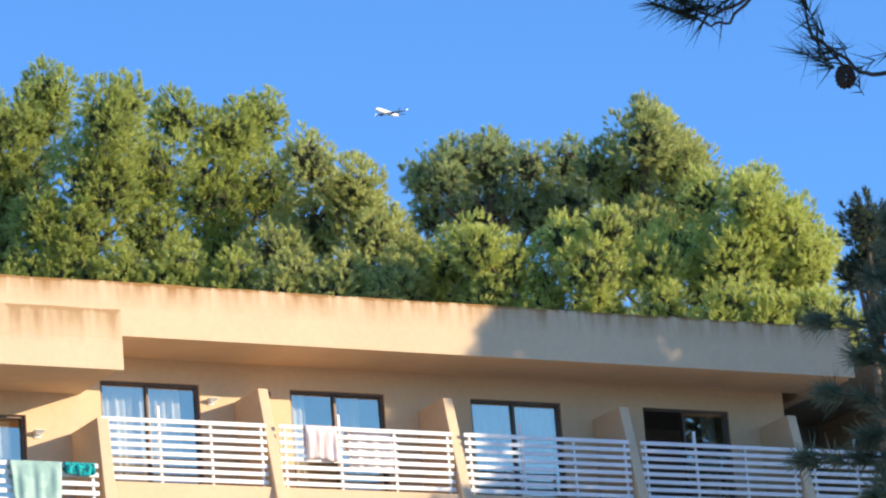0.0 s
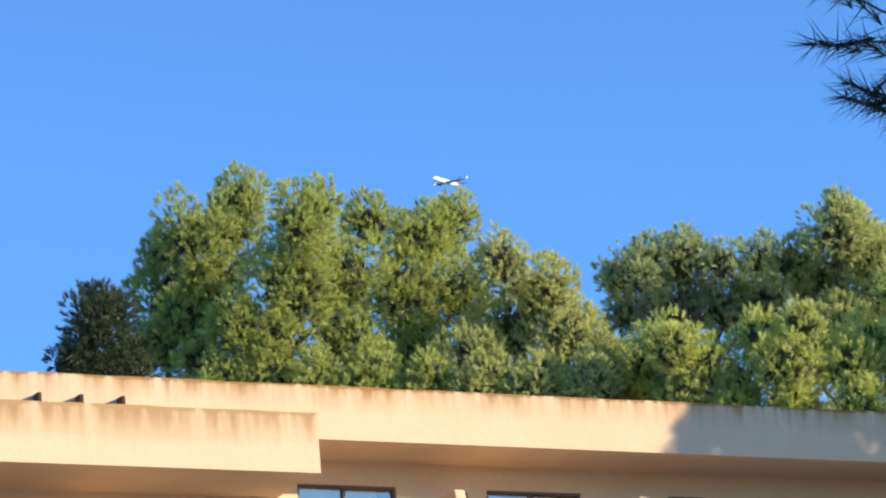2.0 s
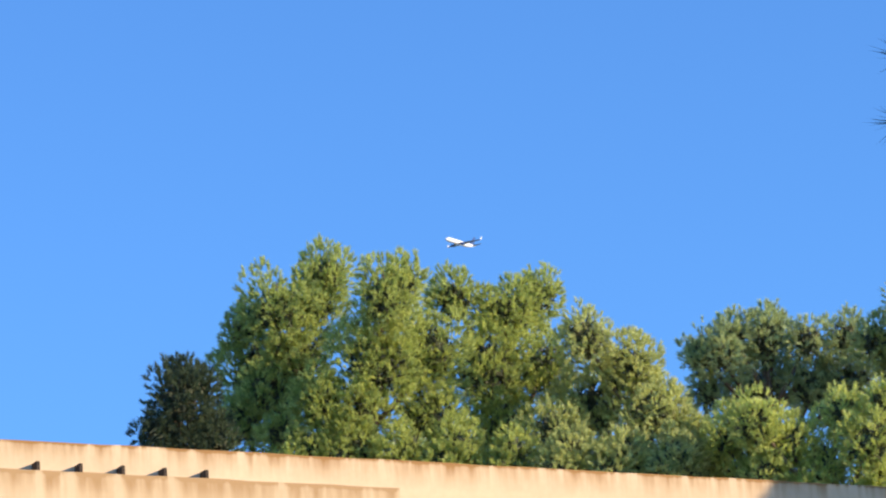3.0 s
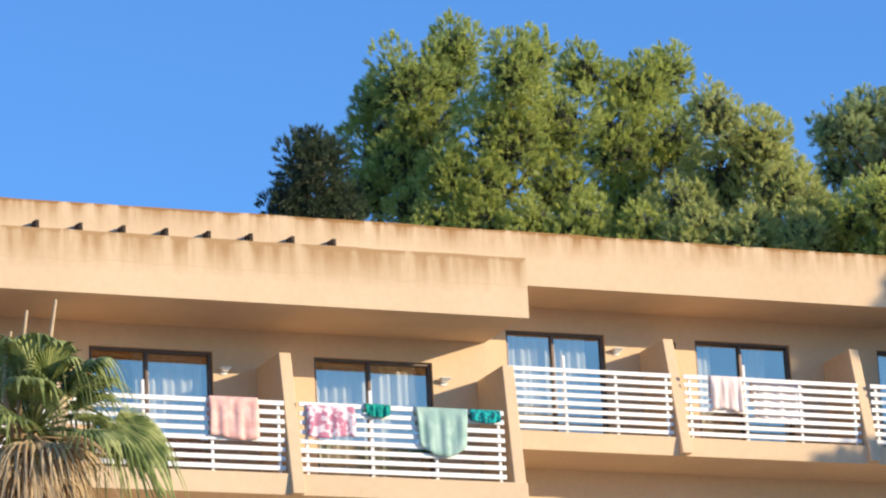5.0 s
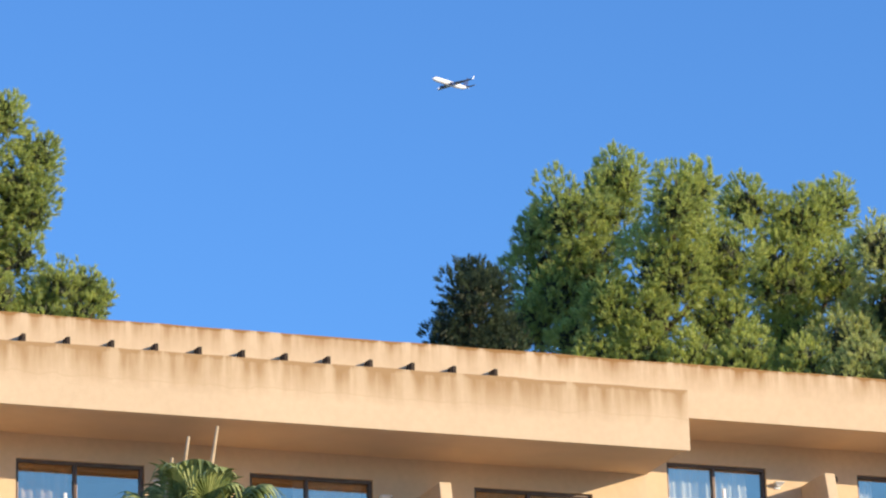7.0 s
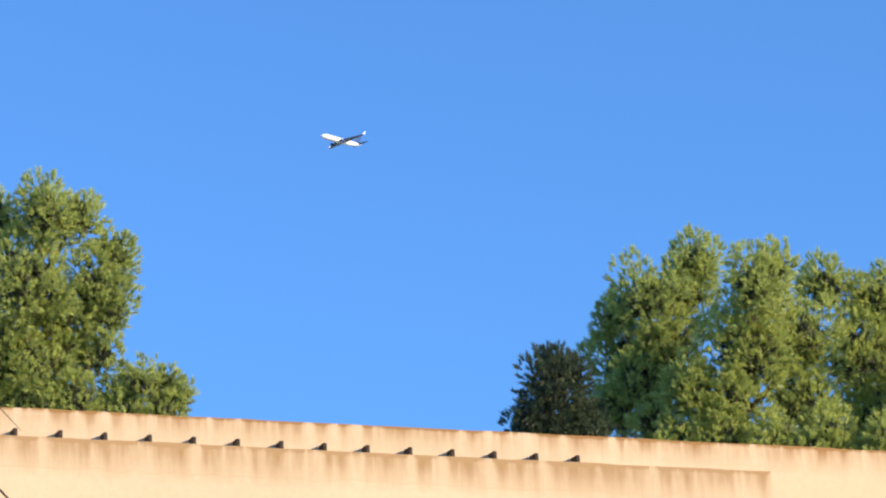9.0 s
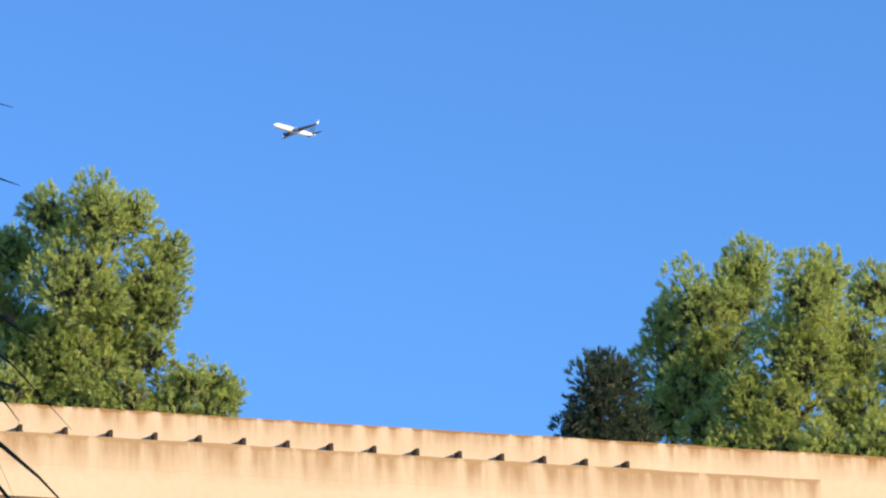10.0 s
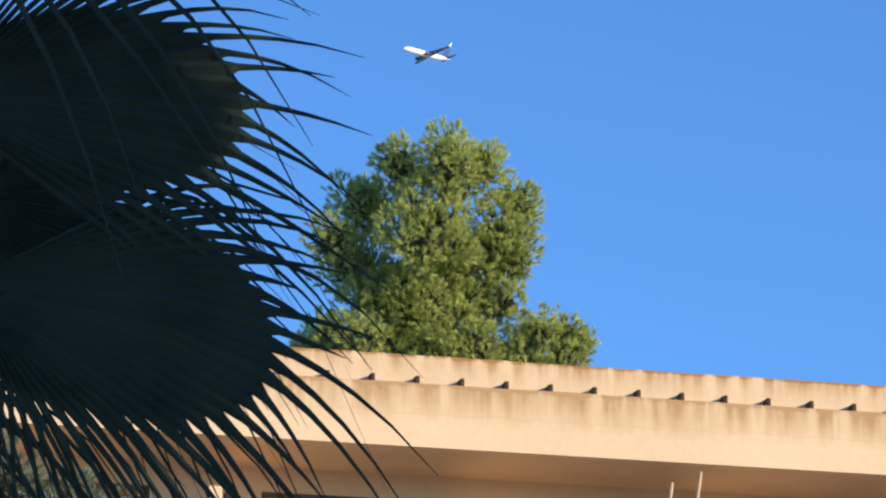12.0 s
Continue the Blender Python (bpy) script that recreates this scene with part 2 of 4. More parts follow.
def wall_with_openings(name, x0, x1, y, thick, z0, z1, openings, label):
    """A wall along x with rectangular openings (x0, x1, z0, z1) of one height."""
    bm = bmesh.new()
    at_x = x0
    zo0, zo1 = openings[0][2], openings[0][3]
    block(bm, x0, x1, y, y + thick, z0, zo0)
    block(bm, x0, x1, y, y + thick, zo1, z1)
    for a, b, _, _ in openings:
        block(bm, at_x, a, y, y + thick, zo0, zo1)
        at_x = b
    block(bm, at_x, x1, y, y + thick, zo0, zo1)
    return structure(part(name, bm, M_WALL), label, "wall")


wall_with_openings("wall_front_wing", -6.0, 23.5, YL, 0.25, FLOOR_L - 0.3, 17.0, [(x, x + W_L, FLOOR_L + 0.02, HEAD_L) for x in LEFT_WINDOWS], "ochre rendered wall of the front wing")
wall_with_openings("wall_rear_wing", 23.55, 39.95, YR, 0.25, FLOOR_R - 0.3, 19.0, [(x, x + W_R, FLOOR_R + 0.02, HEAD_R) for x in RIGHT_WINDOWS], "ochre rendered wall of the rear wing")
LOW_WINDOWS = [26.05 + BAY * k for k in range(4)]
wall_with_openings("wall_rear_wing_lower", 23.55, 43.0, YR, 0.25, 0.0, FLOOR_R - 0.3, [(x, x + W_R, 13.25, 15.25) for x in LOW_WINDOWS], "ochre rendered wall below the balconies")
structure(box("wall_front_wing_lower", -6.0, 23.5, YL, YL + 0.25, 0.0, FLOOR_L - 0.3, M_WALL), "plain ochre lower wall", "wall")
structure(box("wall_rear_wing_end", 42.9, 43.15, YR - 0.9, YR + 4.5, 0, 19.0, M_WALL), "ochre end wall", "wall")
structure(box("wall_front_wing_end", 23.28, 23.5, YL + 0.25, YR + 0.2, 0, 17.0, M_WALL), "ochre end wall of the front wing", "wall")
structure(box("wall_west", -6.25, -6.0, YL - 0.1, YR + 4.5, 0, 17.0, M_WALL), "ochre side wall", "wall")
structure(box("wall_back", -6.25, 43.15, YR + 4.5, YR + 4.75, 0, 19.0, M_WALL), "plain rear wall", "wall")
# the recess wall takes the dark room colour in place of shade
structure(box("wall_recess", 39.95, 42.9, YR + 3.2, YR + 3.4, FLOOR_R, 19.0, M_ROOM), "wall behind the open passage, shade put into its colour", "wall")
# rooms behind the windows, their dimness put into a dark colour
structure(box("wall_rooms_front", -6.0, 22.7, YL + 2.2, YL + 2.3, FLOOR_L, 17.0, M_ROOM), "back wall of the rooms, dimness put into its colour", "wall")
structure(box("wall_rooms_rear", 23.6, 39.9, YR + 2.2, YR + 2.3, 13.0, 19.0, M_ROOM), "back wall of the rooms, dimness put into its colour", "wall")
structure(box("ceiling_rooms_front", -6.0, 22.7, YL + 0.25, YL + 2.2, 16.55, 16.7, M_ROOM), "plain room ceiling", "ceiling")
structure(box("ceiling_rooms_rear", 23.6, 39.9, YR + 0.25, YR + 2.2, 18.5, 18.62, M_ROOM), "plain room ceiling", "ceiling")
structure(box("floor_front_wing", -6.0, 23.52, RAIL_L - 0.12, YL + 2.2, FLOOR_L - 0.33, FLOOR_L, M_WALL, soft=0.012), "ochre balcony slab of the front wing", "floor")
structure(box("floor_rear_wing", 23.56, 42.9, RAIL_R - 0.12, YR + 2.2, FLOOR_R - 0.33, FLOOR_R, M_WALL, soft=0.012), "ochre balcony slab of the rear wing", "floor")


def roof_fascia(name, x0, x1, y0, y1, z0, z1, mat, label):
    """A deep fascia with a small drip edge and a slightly uneven top."""
    rnd = random.Random(name)
    bm = bmesh.new()
    n = int((x1 - x0) / 0.35)
    prof = [(y0, z0), (y0 - 0.0, z1), (y1, z1), (y1, z0 + 0.04), (y0 + 0.06, z0 + 0.04), (y0 + 0.06, z0)]
    rows = []
    for i in range(n + 1):
        x = x0 + (x1 - x0) * i / n
        dz, dy = rnd.uniform(-0.008, 0.008), rnd.uniform(-0.0015, 0.0015)
        rows.append([bm.verts.new((x, y + (dy if k == 1 else 0), z + (dz if k in (1, 2) else 0))) for k, (y, z) in enumerate(prof)])
    for a, b in zip(rows, rows[1:]):
        for k in range(6):
            bm.faces.new((a[k], b[k], b[(k + 1) % 6], a[(k + 1) % 6]))
    bm.faces.new(rows[0])
    bm.faces.new(list(reversed(rows[-1])))
    bmesh.ops.recalc_face_normals(bm, faces=bm.faces)
    return structure(part(name, bm, mat), label, "roof edge")


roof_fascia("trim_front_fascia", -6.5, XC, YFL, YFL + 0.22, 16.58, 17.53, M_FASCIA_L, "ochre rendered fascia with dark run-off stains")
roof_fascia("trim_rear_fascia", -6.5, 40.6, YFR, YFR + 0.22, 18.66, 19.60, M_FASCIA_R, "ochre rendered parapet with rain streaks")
structure(box("ceiling_front_eave", -6.5, XC - 0.01, YFL + 0.22, YL + 0.0, 16.64, 16.8, M_SOFFIT), "ochre painted soffit under the eave", "soffit")
structure(box("ceiling_rear_eave", 23.56, 40.58, YFR + 0.22, YR + 0.0, 18.72, 18.85, M_SOFFIT), "ochre painted soffit under the eave", "soffit")
structure(box("roof_front", -6.5, XC - 0.01, YFL + 0.22, YFR + 0.0, 16.95, 17.1, M_ROOF), "flat gravelled lower roof", "roof")
structure(box("roof_rear", -6.2, 43.1, YFR + 0.22, YR + 4.7, 19.0, 19.2, M_ROOF), "flat gravelled upper roof", "roof")
structure(box("wall_clerestory", -6.5, 23.2, YFR + 0.02, YFR + 0.2, 17.1, 18.66, M_WALL), "ochre wall between the two roofs", "wall")
structure(box("trim_end_fascia", 40.36, 40.6, YFR + 0.22, YR + 2, 18.66, 19.58, M_FASCIA_R), "ochre roof edge at the end", "roof edge")


# upstand ribs on the lower roof, coloured dark for their shade
def roof_rib(x):
    o = extrude_profile("roof_rib", [(YFR - 0.27, 17.12), (YFR - 0.26, 19.185), (YFR - 0.004, 19.205), (YFR - 0.004, 17.12)], x - 0.03, x + 0.03, M_RIB, soft=0.008)
    return tagged(o, "upstand against the upper parapet, shade put into dark brown", "roof rib", "row of roof ribs")


# ---------------- windows, curtains ----------------
def sliding_window(name, x, y, z0, z1, w, mid, tan=False, open_side=False):
    e = empty(name, (x, y, z0), "half-open sliding balcony window in a bronze frame" if open_side else "two-pane sliding balcony window in a bronze frame", "window", "balcony windows")
    structure(e, "", "")
    def bar(nm, a, b, c, f, y0=0.05, y1=0.14):
        return box(nm, a, b, y0, y1, c, f, M_FRAME, e, soft=0.006)
    h = z1 - z0
    bar("frame_head", 0, w, h - 0.05, h)
    bar("frame_sill", 0, w, 0, 0.05)
    bar("frame_jamb", 0, 0.05, 0.05, h - 0.05)
    bar("frame_jamb", w - 0.055, w, 0.05, h - 0.05)
    bar("mullion", mid - 0.026, mid + 0.026, 0.05, h - 0.05, 0.03, 0.12)
    for a, b, yy in ((0.05, mid - 0.026, 0.085), (mid + 0.026, w - 0.055, 0.105))[1 if open_side else 0:]:
        p = box("pane", a, b, yy, yy + 0.008, 0.05, h - 0.05, M_GLASS, e, "sky-reflecting glass pane")
        p.visible_shadow = False
    return e


def curtain(x, y, z0, z1, w, mat, seed, label):
    rnd = random.Random(seed)
    n, v, f = max(8, int(w / 0.035)), [], []
    ph = rnd.uniform(0, 6)
    for i in range(n + 1):
        u = i / n
        yy = 0.05 * math.sin(u * w * 42 + ph) + 0.025 * math.sin(u * w * 19 + 2 * ph)
        for z in (z0, (z0 + z1) / 2, z1):
            v.append((x + u * w, y + yy * (1.15 if z == z0 else 0.8), z))
    k = len(v)
    v += [(a, b + 0.004, c) for a, b, c in v]
    for i in range(n):
        for j in range(2):
            a = i * 3 + j
            f.append((a, a + 3, a + 4, a + 1))
            f.append((a + k, a + k + 1, a + k + 4, a + k + 3))
    o = raw("curtain", v, f, mat, smooth=True)
    return tagged(o, label, "curtain", "curtains")


VO = "white voile curtain hanging in folds behind glass"
for i, x in enumerate(LEFT_WINDOWS):
    sliding_window("window", x, YL, FLOOR_L + 0.02, HEAD_L, W_L, 0.91)
    if i == 4:
        curtain(x + 0.05, YL + 0.24, FLOOR_L + 0.03, HEAD_L - 0.01, 0.8, M_CURTAIN_TAN, i, "tan striped curtain behind the balcony glass")
    elif i == 5:
        curtain(x + 0.75, YL + 0.24, FLOOR_L + 0.03, HEAD_L - 0.01, 1.1, M_CURTAIN, i, VO)
    else:
        curtain(x + 0.1, YL + 0.24, FLOOR_L + 0.03, HEAD_L - 0.01, 1.7, M_CURTAIN, i, VO)
for i, x in enumerate(RIGHT_WINDOWS):
    sliding_window("window", x, YR, FLOOR_R + 0.02, HEAD_R, W_R, 0.88, open_side=i == 3)
    if i == 0:
        curtain(x + 0.08, YR + 0.24, FLOOR_R + 0.03, HEAD_R - 0.01, 1.5, M_CURTAIN, 20, VO)
    elif i == 1:
        curtain(x + 0.05, YR + 0.24, FLOOR_R + 0.03, HEAD_R - 0.01, 0.35, M_CURTAIN, 21, VO)
        curtain(x + 1.05, YR + 0.24, FLOOR_R + 0.03, HEAD_R - 0.01, 0.4, M_CURTAIN, 22, VO)
    elif i == 2:
        curtain(x + 0.05, YR + 0.24, FLOOR_R + 0.03, HEAD_R - 0.01, 1.72, M_CURTAIN, 24, VO)
    elif i == 3:
        curtain(x + 1.35, YR + 0.24, FLOOR_R + 0.03, HEAD_R - 0.01, 0.35, M_CURTAIN, 23, VO)
for x in LOW_WINDOWS:
    sliding_window("window", x, YR, 13.25, 15.25, W_R, 0.88)


# ---------------- balcony dividers, railings, lamps ----------------
def divider(x, y_wall, y_top, y_foot, z_foot, z_top, thick, label):
    prof = [(y_wall, z_foot), (y_wall, z_top), (y_top, z_top), (y_foot, z_foot)]
    o = extrude_profile("balcony_divider", prof, x - thick / 2, x + thick / 2, M_WALL, soft=0.012)
    return tagged(o, label, "balcony wall", "balcony dividers")


DIV = "ochre rendered balcony divider with a raked front edge"
for k in range(-5, 1):
    divider(19.78 + BAY * k, YL - 0.002, YL - 1.02, YL - 1.42, FLOOR_L - 0.32, 16.03, 0.19, DIV)
for k in range(4):
    divider(28.66 + BAY * k, YR - 0.002, YR - 0.95, YR - 1.45, FLOOR_R - 0.30, 18.02, 0.19, DIV)
o = extrude_profile("balcony_divider", [(YL - 0.002, FLOOR_L - 2.4), (YL - 0.002, 16.01), (YL - 1.02, 16.01), (YL - 1.55, FLOOR_L - 2.4)], 23.33, 23.52, M_WALL, soft=0.012)
tagged(o, "tall ochre divider at the end of the front wing", "balcony wall", "balcony dividers")


def railing(x0, x1, y, z, seed):
    e = empty("balcony_railing", (x0, y, z), "white railing of flat horizontal bars on slim posts", "railing", "balcony railings")
    w = x1 - x0
    rnd = random.Random(seed)
    for i in range(8):
        zz = 0.1 + i * 0.142
        b = box("rail_bar", 0.0, w, -0.018 + rnd.uniform(-0.002, 0.002), 0.012, zz - 0.036, zz + 0.036, M_WHITE, e, soft=0.006)
    for i in range(4):
        px = 0.12 + i * (w - 0.2) / 3
        box("rail_post", px - 0.022, px + 0.022, 0.014, 0.06, 0.0, 1.36 if i == 1 else 1.13, M_WHITE, e, soft=0.006)
    return e


for k in range(-5, 1):
    railing(19.78 + BAY * k + 0.12, 19.78 + BAY * (k + 1) - 0.12 - (0.04 if k == 0 else 0), RAIL_L, FLOOR_L, k)
railing(25.5, 28.66 - 0.12, RAIL_R, FLOOR_R, 50)
for k in range(3):
    railing(28.66 + BAY * k + 0.12, 28.66 + BAY * (k + 1) - 0.12, RAIL_R, FLOOR_R, 51 + k)
railing(39.46 + 0.12, 42.6, RAIL_R, FLOOR_R, 60)


def wall_lamp(x, y, z):
    e = empty("wall_lamp", (x, y, z), "small white wedge wall lamp beside the window", "wall lamp", "balcony wall lamps")
    bm = bmesh.new()
    block(bm, -0.05, 0.05, -0.02, 0, -0.06, 0.06, 0.004)
    part("back_plate", bm, M_WHITE, e)
    bm = bmesh.new()
    block(bm, -0.09, 0.09, -0.15, -0.02, -0.02, 0.045, 0.01)
    for v in bm.verts:
        if v.co.z < 0.0:
            v.co.x *= 0.55
            v.co.y = -0.02 + (v.co.y + 0.02) * 0.5
    part("shade", bm, M_WHITE, e)
    return e


for x in LEFT_WINDOWS:
    wall_lamp(x + W_L + 0.17, YL, HEAD_L - 0.30)
for x in RIGHT_WINDOWS[:1]:
    wall_lamp(x + W_R + 0.2, YR, HEAD_R - 0.3)


def wall_vent(x, y, z):
    e = empty("wall_vent", (x, y, z), "small round bronze vent on the balcony wall", "vent", "balcony wall vents")
    bm = bmesh.new()
    ring = [(0.075 * math.cos(6.2832 * k / 20), -0.012, 0.075 * math.sin(6.2832 * k / 20)) for k in range(21)]
    tube(bm, ring, [0.016] * 21, 6)
    part("rim", bm, M_FRAME, e, smooth=True)
    bm = bmesh.new()
    for k in range(4):
        zz = -0.045 + 0.03 * k
        block(bm, -0.055, 0.055, -0.016, 0.0, zz - 0.009, zz + 0.009)
    part("grille", bm, M_FRAME, e)
    return e


for x in LEFT_WINDOWS:
    wall_vent(x - 0.47, YL, HEAD_L - 0.12)
for x in RIGHT_WINDOWS[1:]:
    wall_vent(x - 0.47, YR, HEAD_R - 0.12)


# ---------------- towels on the railings ----------------
def cloth_material(name, base, other, scale):
    m, n, l, b = material(name, 0.95)
    t = noise_tex(n, l, scale, 2, (1, 1, 1))
    l.new(ramp(n, l, t, [(0.44, base), (0.56, other)]), b.inputs["Base Color"])
    bump(n, l, b, noise_tex(n, l, 180, 2), 0.4, 0.004)
    return m


def towel(x0, x1, y, z_top, drop, mat, label, seed, sag=0.0, name="towel"):
    """Cloth folded over the top bar: a long front fall and a short back one, with folds."""
    rnd = random.Random(seed)
    nx, nz = 22, 12
    ph = [rnd.uniform(0, 6) for _ in range(3)]
    verts, faces = [], []
    for side in (1, -1):
        for j in range(nz + 1):
            u = j / nz
            for i in range(nx + 1):
                s = i / nx
                fold = 0.020 * math.sin(s * 21 + ph[0] + 1.5 * u) + 0.010 * math.sin(s * 37 + ph[1] - u)
                dd = (drop if side == 1 else drop * 0.6) * (1 + 0.05 * math.sin(s * 5 + ph[2]))
                dd *= 1 + sag * (math.sin(s * math.pi) - 0.6)
                yy = y - side * (0.035 + (0.03 + fold) * min(1, u * 3))
                verts.append((x0 + (x1 - x0) * (0.5 + (s - 0.5) * (1 - sag * 0.25 * u)), yy, z_top + 0.012 - dd * u))
    k = (nx + 1) * (nz + 1)
    for base in (0, k):
        for j in range(nz):
            for i in range(nx):
                a = base + j * (nx + 1) + i
                faces.append((a, a + 1, a + nx + 2, a + nx + 1))
    for i in range(nx):
        faces.append((i, k + i, k + i + 1, i + 1))
    o = raw(name, verts, faces, mat, smooth=True)
    md = o.modifiers.new("thickness", "SOLIDIFY")
    md.thickness = 0.012
    return tagged(o, label, "towel" if name == "towel" else "swimwear", "laundry on the railings")


C_PINK = cloth_material("coral_terry", (0.78, 0.42, 0.36), (0.86, 0.53, 0.46), 5)
C_FLOWER = cloth_material("floral_cotton", (0.80, 0.68, 0.72), (0.52, 0.20, 0.29), 11)
C_GREEN = cloth_material("emerald_cloth", (0.0, 0.33, 0.26), (0.0, 0.22, 0.19), 16)
C_TEAL = cloth_material("sage_teal_terry", (0.29, 0.45, 0.40), (0.37, 0.53, 0.47), 4)
C_STRIPE = cloth_material("turquoise_print", (0.0, 0.42, 0.40), (0.01, 0.14, 0.16), 22)
C_PALE = cloth_material("pale_pink_terry", (0.82, 0.66, 0.61), (0.88, 0.74, 0.69), 6)
C_WHITE = cloth_material("white_pink_terry", (0.82, 0.75, 0.75), (0.87, 0.82, 0.82), 5)
TL, TR = FLOOR_L + 1.13, FLOOR_R + 1.13
towel(18.47, 19.24, RAIL_L, TL, 0.62, C_PINK, "coral pink towel hanging over the balcony rail", 1)
towel(20.0, 20.77, RAIL_L, TL - 0.07, 0.48, C_FLOWER, "white and crimson floral cloth hanging over the rail", 2)
towel(20.94, 21.35, RAIL_L, TL - 0.01, 0.19, C_GREEN, "emerald swimming trunks drying on the rail", 3, 0.3, "swimming_trunks")
towel(21.76, 22.61, RAIL_L, TL - 0.02, 0.70, C_TEAL, "sage teal towel sagging over the rail", 4, 0.35)
towel(22.65, 23.15, RAIL_L, TL - 0.02, 0.19, C_STRIPE, "turquoise patterned swimwear drying on the rail", 5, 0.1, "swimwear")
towel(29.27, 29.86, RAIL_R, TR - 0.02, 0.60, C_PALE, "pale pink towel hanging over the rail", 6)
towel(30.12, 31.1, RAIL_R + 0.13, TR - 0.02, 0.72, C_WHITE, "white and pink towel hanging over the rail", 7)


# ---------------- pines ----------------
def tufts(points, dirs, rng, blades, length, width, spread):
    """Needle tufts: every blade is one slim triangle from its root to its tip."""
    n = len(points)
    P = np.repeat(points, blades, 0)
    Dv = np.repeat(dirs, blades, 0) + rng.normal(0, spread, (n * blades, 3))
    Dv /= np.linalg.norm(Dv, axis=1)[:, None]
    side = np.cross(Dv, rng.normal(0, 1, (n * blades, 3)))
    side /= np.linalg.norm(side, axis=1)[:, None]
    L = length * rng.uniform(0.6, 1.2, (n * blades, 1))
    Wd = width * rng.uniform(0.6, 1.3, (n * blades, 1))
    V = np.stack([P + side * Wd, P + Dv * L, P - side * Wd], 1).reshape(-1, 3)
    F = np.arange(len(V)).reshape(-1, 3)
    return V, F


def mesh_np(name, V, F, mat, parent):
    me = bpy.data.meshes.new(name)
    k = F.shape[1]
    me.vertices.add(len(V))
    me.vertices.foreach_set("co", V.astype(np.float32).ravel())
    me.loops.add(F.size)
    me.loops.foreach_set("vertex_index", F.astype(np.int32).ravel())
    me.polygons.add(len(F))
    me.polygons.foreach_set("loop_start", np.arange(0, F.size, k, dtype=np.int32))
    me.polygons.foreach_set("loop_total", np.full(len(F), k, dtype=np.int32))
    me.update()
    me.validate()
    me.materials.append(mat)
    ob = new(name, me)
    ob.parent = parent
    return ob


def sphere_dirs(rng, n):
    q = rng.normal(0, 1, (n, 3))
    return q / np.linalg.norm(q, axis=1)[:, None]


def pine_crown(lobes, rng, density, blades, length, width):
    """Every lobe is a heap of smaller upright puffs, each clad in brushes of needles that point out and up."""
    up = np.array((0, 0, 1.0))
    pts, dirs = [], []
    for x, y, z, r in lobes:
        c = np.array((x, y, z))
        puffs = 19
        g = np.arange(puffs) + rng.uniform(0, 1)
        zc = 1 - 2 * (np.arange(puffs) + 0.5) / puffs
        heads = np.stack([np.sqrt(1 - zc * zc) * np.cos(2.4 * g), np.sqrt(1 - zc * zc) * np.sin(2.4 * g), zc], 1) + rng.normal(0, 0.16, (puffs, 3))
        for h in heads:
            pr = r * rng.uniform(0.24, 0.42)
            pc = c + h * r * rng.uniform(0.42, 0.68)
            tall = rng.uniform(1.0, 1.45)
            n = max(8, int(density * 12.6 * pr * pr))
            q = sphere_dirs(rng, n)
            q = q[(q @ h > -0.45) | (q[:, 2] > 0.3)]
            taper = 1 - 0.30 * np.clip(q[:, 2:3], 0, 1)
            shell = np.concatenate([q[:, :2] * taper, q[:, 2:3] * tall], 1)
            pts.append(pc + shell * pr * rng.uniform(0.72, 1.06, (len(q), 1)))
            dirs.append(q * 0.75 + up * rng.uniform(0.35, 0.9, (len(q), 1)) + h * 0.15)
    P, Dv = np.concatenate(pts), np.concatenate(dirs)
    Dv /= np.linalg.norm(Dv, axis=1)[:, None]
    # each brush: needles along a short shoot
    k = 3
    P = np.repeat(P, k, 0) + np.repeat(Dv, k, 0) * np.tile(np.array([[0.0], [0.35], [0.7]]) * length, (len(P), 1))
    return tufts(P, np.repeat(Dv, k, 0), rng, blades, length, width, 0.42)


def pine_inside(lobes, rng, length, width):
    """Twigs and old needles inside the lobes, darkened for shade; they close the crown to light."""
    ps, ds = [], []
    for x, y, z, r in lobes:
        n = int(420 * r * r) + 60
        q = sphere_dirs(rng, n)
        ps.append(np.array((x, y, z)) + q * r * rng.uniform(0.05, 0.5, (n, 1)))
        ds.append(sphere_dirs(rng, n))
    return tufts(np.concatenate(ps), np.concatenate(ds), rng, 3, length, width, 0.7)


